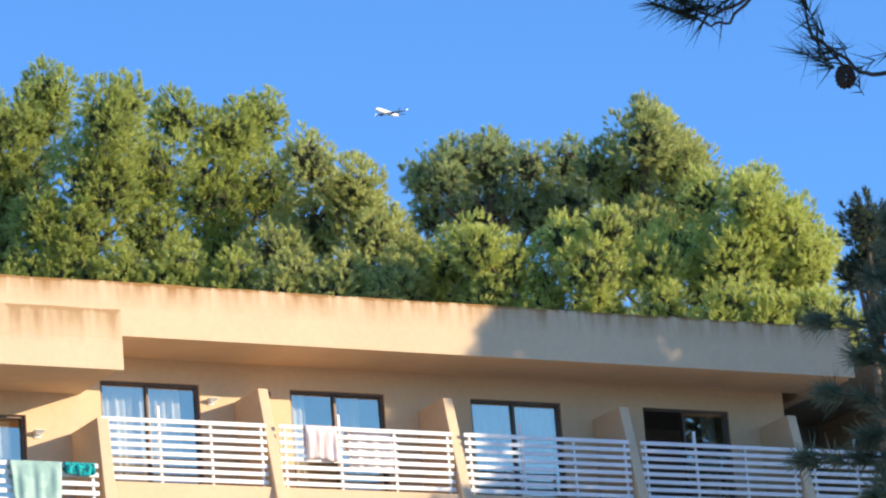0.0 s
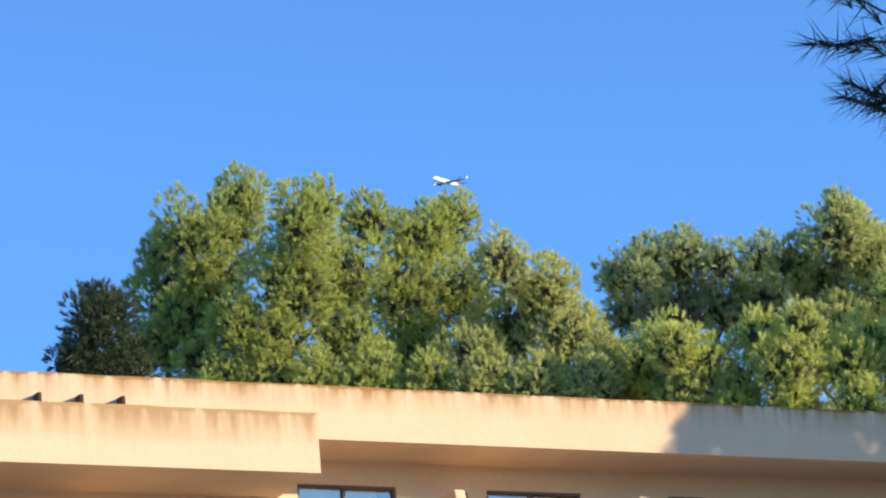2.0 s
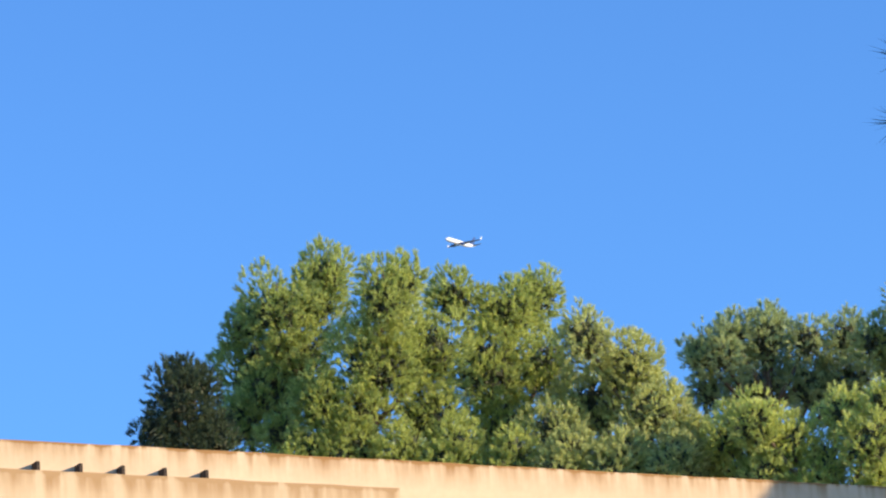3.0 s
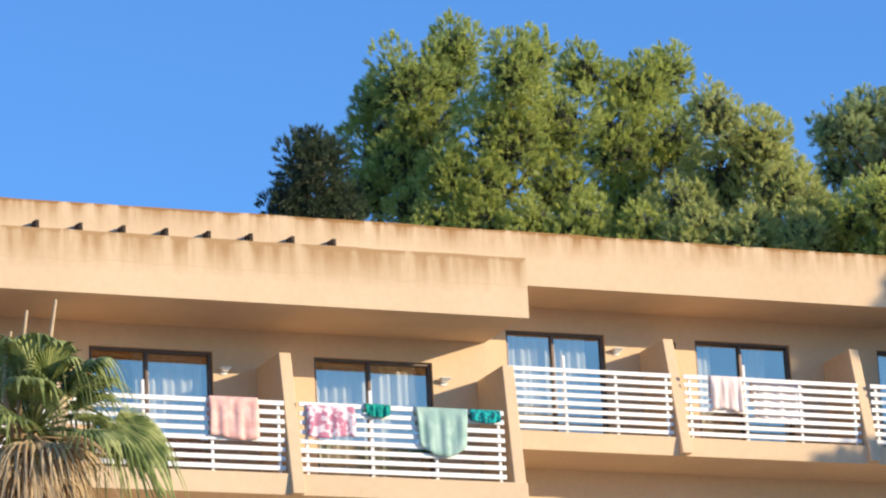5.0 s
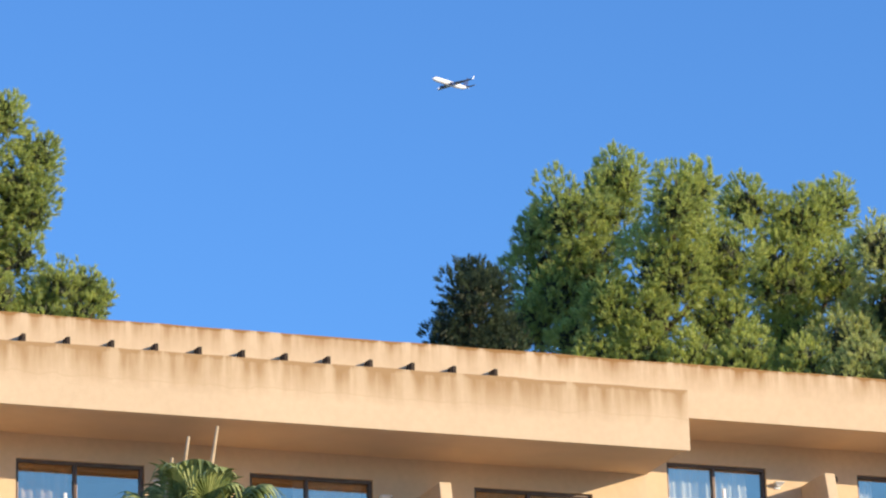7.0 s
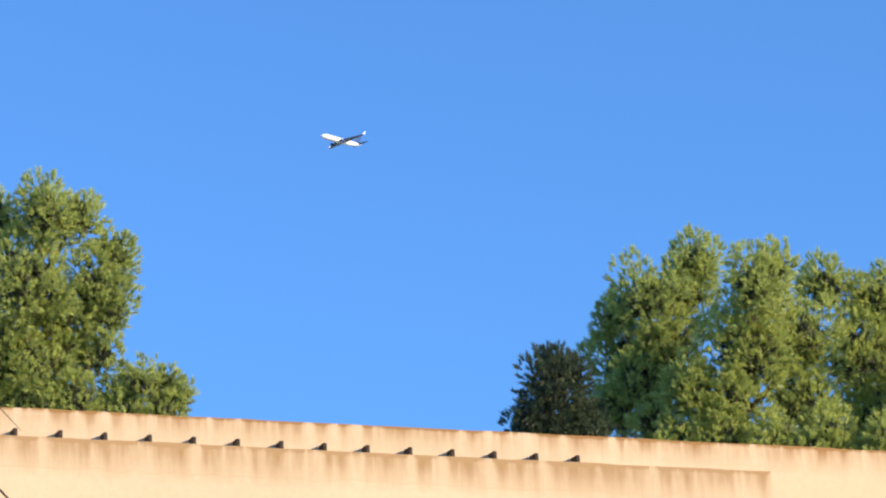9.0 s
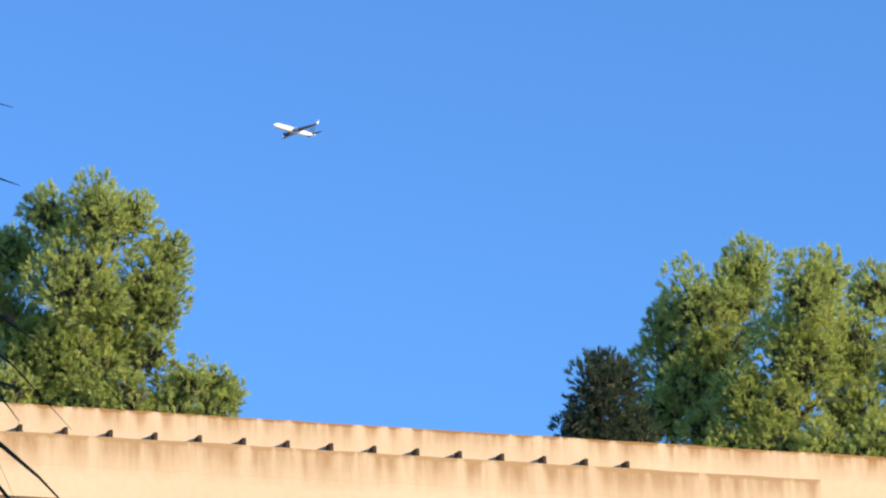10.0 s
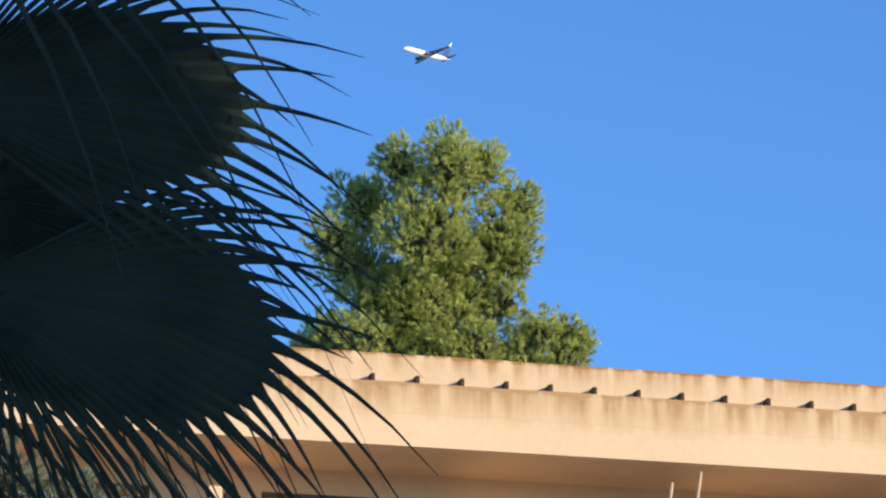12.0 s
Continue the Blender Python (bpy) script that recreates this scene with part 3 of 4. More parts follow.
def pine_tree(lobes, mat, label, seed, per_area=34, blades=11, length=0.115, width=0.0085, base=None):
    rng = np.random.default_rng(seed)
    lo = np.array(lobes)
    cx, cy = lo[:, 0].mean(), lo[:, 1].mean() + 0.2
    if base:
        cx, cy = base
    gz = ground_height(cx, cy) - 0.2
    top = lo[:, 2].max()
    e = empty("pine_tree", (cx, cy, gz), label, "pine tree", "pines")
    off = np.array((cx, cy, gz))
    bm = bmesh.new()
    h = top - gz
    tr = [(0.15 * math.sin(2.1 * u + seed), 0.12 * math.sin(1.7 * u + seed), u * h) for u in (0, 0.2, 0.4, 0.6, 0.8, 0.96)]
    tube(bm, tr, [0.24, 0.2, 0.17, 0.13, 0.08, 0.03], 9)
    part("trunk", bm, M_BARK, e, smooth=True)
    for x, y, z, r in lobes:
        a = Vector((x, y, z)) - Vector(off)
        u = min(0.9, max(0.15, (a.z - 1.2 - 0.4 * r) / h))
        s = Vector((0, 0, u * h))
        bm = bmesh.new()
        m = s.lerp(a, 0.5) - Vector((0, 0, 0.15 * r))
        tube(bm, [s, m, a, a + Vector((0, 0, 0.6 * r))], [0.07, 0.055, 0.03, 0.01], 6)
        part("limb", bm, M_BARK, e, smooth=True)
    own = [(x - off[0], y - off[1], z - off[2], r) for x, y, z, r in lobes]
    V, F = pine_crown(own, rng, per_area, blades, length, width)
    mesh_np("crown", V, F, mat, e)
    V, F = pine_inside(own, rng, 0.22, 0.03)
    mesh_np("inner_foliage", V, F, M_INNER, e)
    return e


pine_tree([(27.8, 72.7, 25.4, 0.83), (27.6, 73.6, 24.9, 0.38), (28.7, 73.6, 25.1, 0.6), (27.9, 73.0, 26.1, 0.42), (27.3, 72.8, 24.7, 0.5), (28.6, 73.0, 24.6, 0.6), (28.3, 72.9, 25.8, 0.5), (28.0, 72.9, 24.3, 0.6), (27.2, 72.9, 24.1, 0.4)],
          M_PINE_DARK, "low pine with sparse outline on the slope, darkened for shade", 3)
pine_tree([(31.0, 74.8, 28.3, 1.06), (32.2, 74.8, 29.2, 0.77), (31.2, 76.7, 27.5, 1.06), (31.6, 75.3, 27.4, 1.12), (30.7, 76.0, 28.3, 0.62), (30.4, 76.0, 26.0, 0.87), (32.0, 75.0, 28.5, 0.8), (31.0, 75.5, 26.6, 1.0)],
          M_PINE_DEEP, "tall deep green pine, shaded on its western side", 4)
pine_tree([(32.0, 71.3, 27.5, 0.9), (32.2, 72.4, 26.4, 1.33), (33.5, 72.6, 26.7, 1.15), (31.6, 72.6, 25.1, 1.09), (33.4, 72.6, 25.3, 1.09), (30.9, 72.6, 25.5, 0.84), (32.6, 71.6, 28.0, 0.6), (30.6, 74.0, 25.2, 0.66)],
          M_PINE, "broad sunlit green pine with dense needles", 5)
pine_tree([(34.6, 73.4, 28.3, 0.77), (35.9, 73.5, 28.1, 0.94), (36.7, 73.5, 28.6, 0.69), (35.4, 73.7, 26.8, 1.25), (36.9, 73.9, 27.0, 1.12), (35.6, 73.7, 25.5, 1.0)],
          M_PINE, "sunlit green pine with upright crown tips", 6)
pine_tree([(36.4, 70.8, 26.7, 0.79), (37.5, 71.0, 26.2, 0.85), (37.3, 72.4, 25.6, 1.22), (37.9, 70.8, 25.1, 0.92), (38.8, 71.0, 24.7, 0.51), (35.9, 71.6, 24.8, 0.85), (37.7, 71.5, 24.4, 0.61), (38.5, 70.9, 24.9, 0.62), (38.8, 70.9, 24.3, 0.62), (37.6, 71.0, 26.2, 0.6), (38.3, 71.2, 25.5, 0.65), (38.9, 71.0, 24.7, 0.6)],
          M_PINE_GREY, "olive green pine with dry grey twigs", 7)
pine_tree([(40.8, 72.9, 27.3, 0.79), (42.0, 72.8, 27.7, 0.74), (42.3, 73.9, 26.8, 1.15), (42.7, 72.2, 27.5, 0.64), (43.7, 72.1, 27.6, 0.67), (40.7, 73.4, 26.5, 0.58), (43.0, 72.6, 26.5, 0.9), (43.7, 72.2, 26.6, 0.9), (41.2, 72.9, 27.8, 0.55), (40.4, 73.0, 27.2, 0.5), (42.3, 72.9, 28.0, 0.5)],
          M_PINE_GREEN, "dark blue-green pine with clumped crown", 8)
pine_tree([(43.7, 68.8, 27.1, 0.85), (44.7, 69.1, 26.6, 0.94), (44.2, 70.5, 26.5, 1.19), (44.8, 68.9, 25.8, 0.94), (43.3, 70.2, 26.9, 0.69), (43.8, 69.2, 25.1, 1.12), (43.5, 70.5, 24.8, 1.0), (45.2, 69.6, 27.0, 0.7), (44.5, 69.5, 27.5, 0.6), (43.9, 69.0, 27.8, 0.5)],
          M_PINE_GREY, "tall domed olive green pine", 9)
pine_tree([(38.8, 68.0, 24.1, 0.77), (39.7, 68.3, 23.8, 0.83), (40.9, 68.0, 24.4, 0.74), (41.0, 67.1, 23.5, 0.89), (40.4, 68.2, 23.4, 0.66), (39.1, 68.3, 23.1, 0.54), (41.4, 67.0, 24.4, 0.6)],
          M_PINE_GOLD, "sunlit pine with clumped yellow-green needles", 10)
pine_tree([(44.2, 65.7, 24.8, 0.7), (45.1, 65.9, 24.3, 0.75), (43.7, 67.8, 24.2, 1.03), (44.0, 66.3, 23.7, 1.15), (45.8, 66.0, 23.5, 0.7), (42.5, 67.1, 23.5, 0.84), (43.8, 67.1, 23.2, 0.78), (45.6, 66.6, 23.0, 0.72), (44.6, 66.2, 24.2, 0.8), (44.6, 66.5, 25.3, 0.6), (45.4, 66.5, 24.8, 0.55), (46.2, 66.5, 24.0, 0.55), (43.9, 67.0, 25.3, 0.6), (45.0, 66.4, 25.5, 0.5), (45.9, 66.4, 24.7, 0.5), (46.5, 66.5, 24.1, 0.45), (45.5, 65.8, 23.8, 0.7), (45.0, 66.3, 23.3, 0.75)],
          M_PINE_GOLD, "bright yellow-green pine in full sun", 11)
pine_tree([(17.0, 72.6, 28.5, 0.8), (16.1, 73.4, 28.7, 0.7), (15.6, 74.4, 28.1, 0.81), (17.7, 72.9, 28.6, 0.7), (18.6, 73.3, 28.0, 0.58), (16.6, 72.9, 27.2, 1.22), (18.2, 73.4, 27.3, 0.84), (15.5, 74.9, 27.0, 0.93), (16.4, 73.9, 25.9, 1.05), (17.8, 74.2, 26.2, 0.84), (14.8, 73.8, 27.1, 0.64), (18.5, 73.5, 26.8, 0.6), (16.9, 73.6, 25.6, 0.9), (15.8, 74.2, 26.0, 0.9), (17.4, 73.6, 26.8, 0.9), (16.9, 73.6, 24.7, 0.8), (17.8, 73.5, 24.9, 0.65), (16.0, 74.0, 24.8, 0.8), (18.3, 73.6, 25.9, 0.6)],
          M_PINE_DEEP, "rounded solitary pine with grey inner twigs", 12)
pine_tree([(19.1, 73.5, 25.3, 0.52), (19.7, 73.7, 25.4, 0.44), (18.9, 74.4, 25.2, 0.52), (18.3, 74.0, 24.8, 0.47), (18.8, 73.6, 24.6, 0.6), (19.6, 73.6, 24.8, 0.5), (20.0, 73.7, 25.1, 0.4), (19.4, 73.7, 24.3, 0.6)],
          M_PINE_DEEP, "low young pine beside the rounded one", 13)
pine_tree([(15.4, 73.4, 24.9, 0.52), (14.9, 73.8, 25.1, 0.46), (14.6, 74.4, 24.7, 0.46)],
          M_PINE, "low young pine behind the parapet", 14)
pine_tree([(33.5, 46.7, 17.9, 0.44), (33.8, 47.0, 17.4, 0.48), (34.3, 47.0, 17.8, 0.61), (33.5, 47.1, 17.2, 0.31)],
          M_PINE_DARK, "pine with its shade put into dark needles", 15)
# young pines close behind the parapet
def understory(rows, mat, seed, label):
    for i, (x, y, z, r) in enumerate(rows):
        pine_tree([(x, y, z, r), (x + 0.35, y + 0.2, z - 0.35, r * 0.9), (x - 0.35, y, z - 0.4, r * 0.9)], mat, label, seed + i)


understory([(30.6, 72.6, 24.4, 0.6), (31.4, 72.2, 24.5, 0.65), (32.5, 71.8, 24.3, 0.6), (33.5, 71.5, 24.3, 0.7), (34.6, 71.0, 24.1, 0.6)], M_PINE, 60, "young sunlit pine close behind the parapet")
understory([(35.6, 70.4, 24.0, 0.65), (36.6, 69.9, 23.9, 0.6), (37.6, 69.5, 23.8, 0.6), (38.5, 70.6, 24.2, 0.6)], M_PINE_GREY, 70, "olive young pine close behind the parapet")
understory([(39.3, 69.5, 24.6, 0.6), (39.6, 69.3, 23.7, 0.6), (39.2, 70.7, 24.1, 0.6), (40.2, 68.0, 23.0, 0.6), (41.3, 67.4, 22.8, 0.62), (42.3, 66.6, 22.6, 0.65), (43.3, 65.6, 22.4, 0.68), (44.1, 65.2, 22.2, 0.68), (44.9, 65.0, 22.2, 0.65), (45.6, 65.0, 22.2, 0.6)], M_PINE_GOLD, 80, "young yellow-green pine close behind the parapet")
understory([(16.2, 74.6, 25.1, 0.6), (17.1, 74.4, 25.1, 0.6), (17.9, 74.3, 25.0, 0.55), (14.9, 74.8, 25.3, 0.6)], M_PINE_GREY, 95, "olive young pine under the rounded one")
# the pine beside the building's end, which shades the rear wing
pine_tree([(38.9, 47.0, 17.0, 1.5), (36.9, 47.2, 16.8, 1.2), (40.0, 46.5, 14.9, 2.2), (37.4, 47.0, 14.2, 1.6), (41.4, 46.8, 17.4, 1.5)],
          M_PINE_DARK, "pine beside the building's end, needles darkened for shade", 41, 7, 5, 0.3, 0.03, (40.0, 47.0))
# low garden pine seen between the hanging leaves of the near palm
pine_tree([(3.9, 30.0, 9.2, 0.55), (4.5, 30.0, 9.0, 0.5), (3.2, 30.0, 9.5, 0.6), (4.0, 30.3, 8.4, 0.8), (5.0, 30.0, 8.7, 0.42), (2.5, 30.2, 9.0, 0.7)],
          M_PINE_SHADE, "grey-green garden pine behind the fan palm", 44, 40, 9, 0.09, 0.006)
# unseen tall umbrella pine, added beyond the building's end to shade the rear wing
pine_tree([(46.9, 46.6, 23.2, 1.4), (46.9, 47.0, 21.5, 1.4), (43.6, 47.4, 19.1, 1.0), (42.5, 46.6, 18.6, 1.0), (45.6, 47.0, 19.4, 1.3), (49.0, 47.4, 22.5, 1.8), (51.6, 46.6, 22.4, 2.0), (54.1, 47.0, 22.4, 2.0), (49.1, 47.4, 19.9, 2.0), (51.6, 46.6, 19.9, 2.0), (54.6, 47.0, 19.9, 2.0), (48.0, 47.4, 24.5, 1.3), (50.6, 46.6, 24.9, 1.9), (53.6, 47.0, 24.9, 2.0)],
          M_PINE_DARK, "unseen tall umbrella pine with a dense crown, added for its shadow", 43, 20, 8, 0.2, 0.024, (49.5, 47.0))


# ---------------- near pine with twigs, needles and a cone ----------------
def needle_spray(e, at, direction, seed, count=70, length=0.11, width=0.0011, mat=None, spread=0.55, reach=0.1):
    rng = np.random.default_rng(seed)
    d = np.array(Vector(direction).normalized())
    u = rng.uniform(0, 1, (count, 1))
    P = np.array(at) - d * reach * u
    V, F = tufts(P, np.repeat(d[None], count, 0), rng, 1, length, width, spread)
    return mesh_np("needles", V, F, mat or M_NEEDLE, e)


def near_branch(e, pts, r0, seeds, length=0.08, width=0.0019, mat=None):
    bm = bmesh.new()
    P = [Vector(p) for p in pts]
    fine = []
    for i in range(len(P) - 1):
        for s in range(4):
            w = s / 4
            q = P[i].lerp(P[i + 1], w)
            fine.append(q + Vector((0.004 * math.sin(9.0 * i + 4 * w), 0, 0.004 * math.cos(7.0 * i + 5 * w))))
    fine.append(P[-1])
    n = len(fine)
    tube(bm, fine, [r0 * (1 - 0.75 * i / (n - 1)) for i in range(n)], 6)
    part("twig", bm, M_TWIG, e, smooth=True)
    for k, (u, droop, cnt) in enumerate(seeds):
        i = min(n - 2, int(u * (n - 1)))
        d = (fine[i + 1] - fine[i]).normalized() + Vector((0, 0, droop))
        needle_spray(e, fine[min(n - 1, i + 1)], d, 100 + k + int(1000 * r0), cnt, length, width, mat)


near = empty("pine_tree", (7.6, 4.4, 0.0), "pine overhanging the viewpoint with long needles and a cone", "pine tree", "pines")
OFF = Vector((7.6, 4.4, 0.0))


def rel(rows):
    return [Vector(p) - OFF for p in rows]


bm = bmesh.new()
tube(bm, [(0, 0, -0.2), (0.1, 0, 2.5), (0.0, 0.1, 5), (-0.2, 0, 7.5), (-0.1, 0.1, 10.5)], [0.24, 0.2, 0.17, 0.12, 0.04], 10)
part("trunk", bm, M_BARK, near, smooth=True)
bm = bmesh.new()
tube(bm, [(0, 0.05, 5.0), (-1.2, 1.2, 5.2), (-2.0, 2.0, 4.95), (-2.4, 2.4, 4.75)], [0.09, 0.06, 0.035, 0.012], 8)
part("limb", bm, M_BARK, near, smooth=True)
near_branch(near, rel([(5.2, 6.8, 4.75), (4.93, 6.86, 4.70), (4.84, 6.95, 4.64), (4.78, 7.02, 4.58), (4.75, 7.06, 4.53), (4.71, 7.09, 4.53), (4.63, 7.12, 4.57), (4.59, 7.14, 4.59)]), 0.006,
            [(0.99, 0, 40), (0.9, -0.1, 40), (0.8, -0.5, 35), (0.72, -1.2, 40), (0.62, -1.6, 30)])
near_branch(near, rel([(5.2, 6.8, 4.35), (5.06, 6.91, 4.38), (5.01, 6.94, 4.39), (4.97, 6.95, 4.43), (4.91, 6.97, 4.48), (4.88, 6.96, 4.56), (4.88, 6.97, 4.66)]), 0.0062,
            [(0.95, 0.3, 40), (0.82, -0.3, 40), (0.7, -0.6, 45), (0.62, 0.2, 30), (0.42, 0.9, 25), (0.36, -1.0, 25)])
near_branch(near, rel([(4.97, 6.95, 4.43), (4.93, 6.98, 4.43), (4.89, 7.0, 4.45)]), 0.004, [(0.95, 0, 45), (0.5, -0.3, 30)])
near_branch(near, rel([(5.2, 6.8, 4.55), (4.93, 6.95, 4.62), (4.78, 6.99, 4.65), (4.69, 7.03, 4.70), (4.59, 7.10, 4.70), (4.52, 7.14, 4.71)]), 0.006,
            [(0.99, 0, 35), (0.9, 0.1, 40), (0.8, -0.3, 50), (0.7, 0.5, 50), (0.6, -0.6, 50), (0.5, 0.6, 50)])
near_branch(near, rel([(5.2, 6.7, 4.7), (4.92, 6.9, 4.63), (4.78, 7.02, 4.58), (4.71, 7.08, 4.55), (4.65, 7.1, 4.58), (4.6, 7.13, 4.62)]), 0.006,
            [(0.99, 0.2, 40), (0.85, -0.4, 50), (0.75, -1.2, 50), (0.65, -1.5, 40)])
near_branch(near, rel([(5.0, 6.9, 4.75), (4.71, 7.0, 4.73), (4.6, 7.05, 4.8), (4.5, 7.08, 4.86)]), 0.005, [(0.99, 0.1, 40), (0.85, 0.3, 45), (0.7, -0.4, 45), (0.6, 0.6, 40)])
# closed cone hanging from the lower twig
bm = bmesh.new()
for k in range(90):
    g, u = k * 2.39996, (k + 0.5) / 90
    z = 0.036 - 0.072 * u
    r = 0.024 * math.sqrt(max(0.02, 1 - (2 * u - 1.05) ** 2)) + 0.002
    m = Matrix.Translation((r * math.cos(g), r * math.sin(g), z)) @ Euler((0, 1.1, g)).to_matrix().to_4x4() @ Matrix.Diagonal((0.0075, 0.0075, 0.004, 1))
    bmesh.ops.create_icosphere(bm, subdivisions=1, radius=1, matrix=m)
cone = part("cone", bm, M_CONE, near, "dark brown closed pine cone")
cone.scale = (0.8, 0.8, 0.72)
cone.location = Vector((4.98, 6.96, 4.385)) - OFF
# unseen crown over the viewpoint, placed to shade the near palm and twigs
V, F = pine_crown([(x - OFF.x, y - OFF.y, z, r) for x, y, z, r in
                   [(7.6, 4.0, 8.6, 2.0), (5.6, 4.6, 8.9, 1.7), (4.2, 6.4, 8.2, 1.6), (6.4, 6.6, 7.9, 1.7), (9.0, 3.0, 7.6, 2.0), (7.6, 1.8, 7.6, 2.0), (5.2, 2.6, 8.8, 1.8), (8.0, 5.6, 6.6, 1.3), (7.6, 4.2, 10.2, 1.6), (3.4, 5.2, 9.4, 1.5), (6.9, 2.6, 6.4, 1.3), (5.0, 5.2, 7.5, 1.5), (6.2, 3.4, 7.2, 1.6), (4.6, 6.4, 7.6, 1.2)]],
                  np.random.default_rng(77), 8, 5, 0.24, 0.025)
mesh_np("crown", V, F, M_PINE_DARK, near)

# second pine, whose outer sprays reach into view at the side
side = empty("pine_tree", (15.4, 16.2, 0.0), "pine with drooping needle sprays, shade put into their colour", "pine tree", "pines")
OFF = Vector((15.4, 16.2, 0.0))
bm = bmesh.new()
tube(bm, [(0, 0, -0.2), (0.1, 0.1, 3), (0, 0, 6), (0.2, 0.1, 9.5)], [0.22, 0.18, 0.13, 0.04], 9)
part("trunk", bm, M_BARK, side, smooth=True)
rs = random.Random(5)
for k, (p, q) in enumerate([((13.4, 16.9, 6.9), (12.17, 17.55, 7.12)), ((13.6, 16.9, 6.3), (12.22, 17.6, 6.72)), ((13.2, 17.1, 6.2), (12.08, 17.7, 6.35)), ((13.4, 17.0, 7.6), (12.62, 17.35, 7.7)),
                            ((13.4, 16.9, 6.6), (12.4, 17.5, 6.45)), ((13.4, 16.9, 7.0), (12.5, 17.4, 7.35)), ((13.3, 17.0, 6.4), (12.4, 17.5, 6.1)), ((13.2, 17.0, 6.6), (12.4, 17.5, 6.92))]):
    a, b = Vector(p) - OFF, Vector(q) - OFF
    near_branch(side, [Vector((0, 0, p[2] - 0.8)), a, a.lerp(b, 0.5) + Vector((0, 0, 0.06)), b], 0.016 + 0.0004 * k,
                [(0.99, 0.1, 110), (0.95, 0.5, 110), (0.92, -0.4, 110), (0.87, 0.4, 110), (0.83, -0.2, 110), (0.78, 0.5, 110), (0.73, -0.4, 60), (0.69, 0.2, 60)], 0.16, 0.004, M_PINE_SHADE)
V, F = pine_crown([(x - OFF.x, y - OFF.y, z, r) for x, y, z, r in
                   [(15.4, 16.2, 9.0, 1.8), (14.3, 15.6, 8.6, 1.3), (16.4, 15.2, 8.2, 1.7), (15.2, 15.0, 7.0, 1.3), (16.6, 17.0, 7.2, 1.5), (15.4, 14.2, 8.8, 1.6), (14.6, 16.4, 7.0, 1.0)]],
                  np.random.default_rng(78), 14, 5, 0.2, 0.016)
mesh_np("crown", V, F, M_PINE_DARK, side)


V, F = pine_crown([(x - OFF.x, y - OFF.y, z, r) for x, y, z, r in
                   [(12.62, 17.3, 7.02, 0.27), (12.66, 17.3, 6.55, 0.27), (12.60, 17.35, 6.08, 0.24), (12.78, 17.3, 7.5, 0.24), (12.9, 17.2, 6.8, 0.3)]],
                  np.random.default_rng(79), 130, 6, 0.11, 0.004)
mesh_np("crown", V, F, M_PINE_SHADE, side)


# ---------------- fan palms ----------------
def fan_frond(e, hub, axis, normal, radius, seed, mat, segs=46, half=115, joined=0.55, droop=0.25, petiole=0.8, wmax=0.03, name="frond", ragged=0.12, peak=2.2, skew=0):
    """A fan leaf: one pleated blade joined near the hub, split into drooping tips."""
    rnd = random.Random(seed)
    y = Vector(axis).normalized()
    z = (Vector(normal) - y * Vector(normal).dot(y)).normalized()
    x = y.cross(z)
    hub = Vector(hub)
    down = Vector((0, 0, -1))
    verts, faces = [], []
    step = radians(2 * half) / segs

    def place(th, u, sag):
        r = u * radius * (0.80 + 0.20 * math.cos(th))
        fall = down * (sag * radius * (max(0, u - 0.40) ** 1.9) * 3.0)
        return hub + (x * math.sin(th) + y * math.cos(th)) * r + fall - z * 0.10 * radius * u * u

    def seam(th):
        return joined * (0.27 + 0.73 * max(0.0, math.cos(th)) ** peak)

    for s in range(segs):
        th = radians(skew - half) + (s + 0.5) * step
        base = len(verts)
        for v in (0.08, 0.35, 0.7, 1.0):
            ridge = z * min(0.035, v * joined * radius * step * 0.3)
            verts += [place(th - step / 2, v * seam(th - step / 2), droop), place(th, v * seam(th), droop) + ridge, place(th + step / 2, v * seam(th + step / 2), droop)]
        start = seam(th)
        reach = rnd.uniform(1 - 2.0 * ragged, 1.06) - start
        sag, tw = droop * rnd.uniform(0.75, 1.7), rnd.uniform(-0.06, 0.06)
        wide = min(start * radius * step * 0.5, wmax)
        for v in (0.12, 0.3, 0.5, 0.72, 1.0):
            u = start + reach * v
            ang = th + tw * v
            p = place(ang, u, droop + (sag - droop) * v)
            w = wide * max(0.04, 1 - v) ** 0.75 * (0.85 if v > 0.15 else 0.95)
            t = (x * math.cos(ang) - y * math.sin(ang)) * w
            verts += [p - t, p + z * w * 0.5, p + t]
        for k in range(8):
            a = base + 3 * k
            faces += [(a, a + 1, a + 4, a + 3), (a + 1, a + 2, a + 5, a + 4)]
    f = raw(name, verts, faces, mat, e, smooth=False)
    bm = bmesh.new()
    pts = [hub + y * 0.1 * radius, hub - y * petiole * 0.4 + Vector((0, 0, 0.02)), hub - y * petiole]
    tube(bm, pts, [0.012, 0.016, 0.022], 6)
    part("petiole", bm, mat, f, smooth=True)
    return f


def palm_trunk(e, height, r):
    bm = bmesh.new()
    pts, rad = [], []
    for i in range(24):
        u = i / 23
        pts.append((0.1 * math.sin(2 * u), 0.06 * math.sin(3 * u), -0.3 + (height + 0.3) * u))
        rad.append(r * (1.25 - 0.3 * u) * (1.05 if i % 2 else 0.97))
    tube(bm, pts, rad, 12)
    part("trunk", bm, M_BARK, e, smooth=True)


# near fan palm: leaves against the sky, darkened by colour for shade
palm = empty("fan_palm", (0.55, 12.0, 0.0), "fan palm with broad split leaves, shade put into their colour", "palm tree", "fan palms")
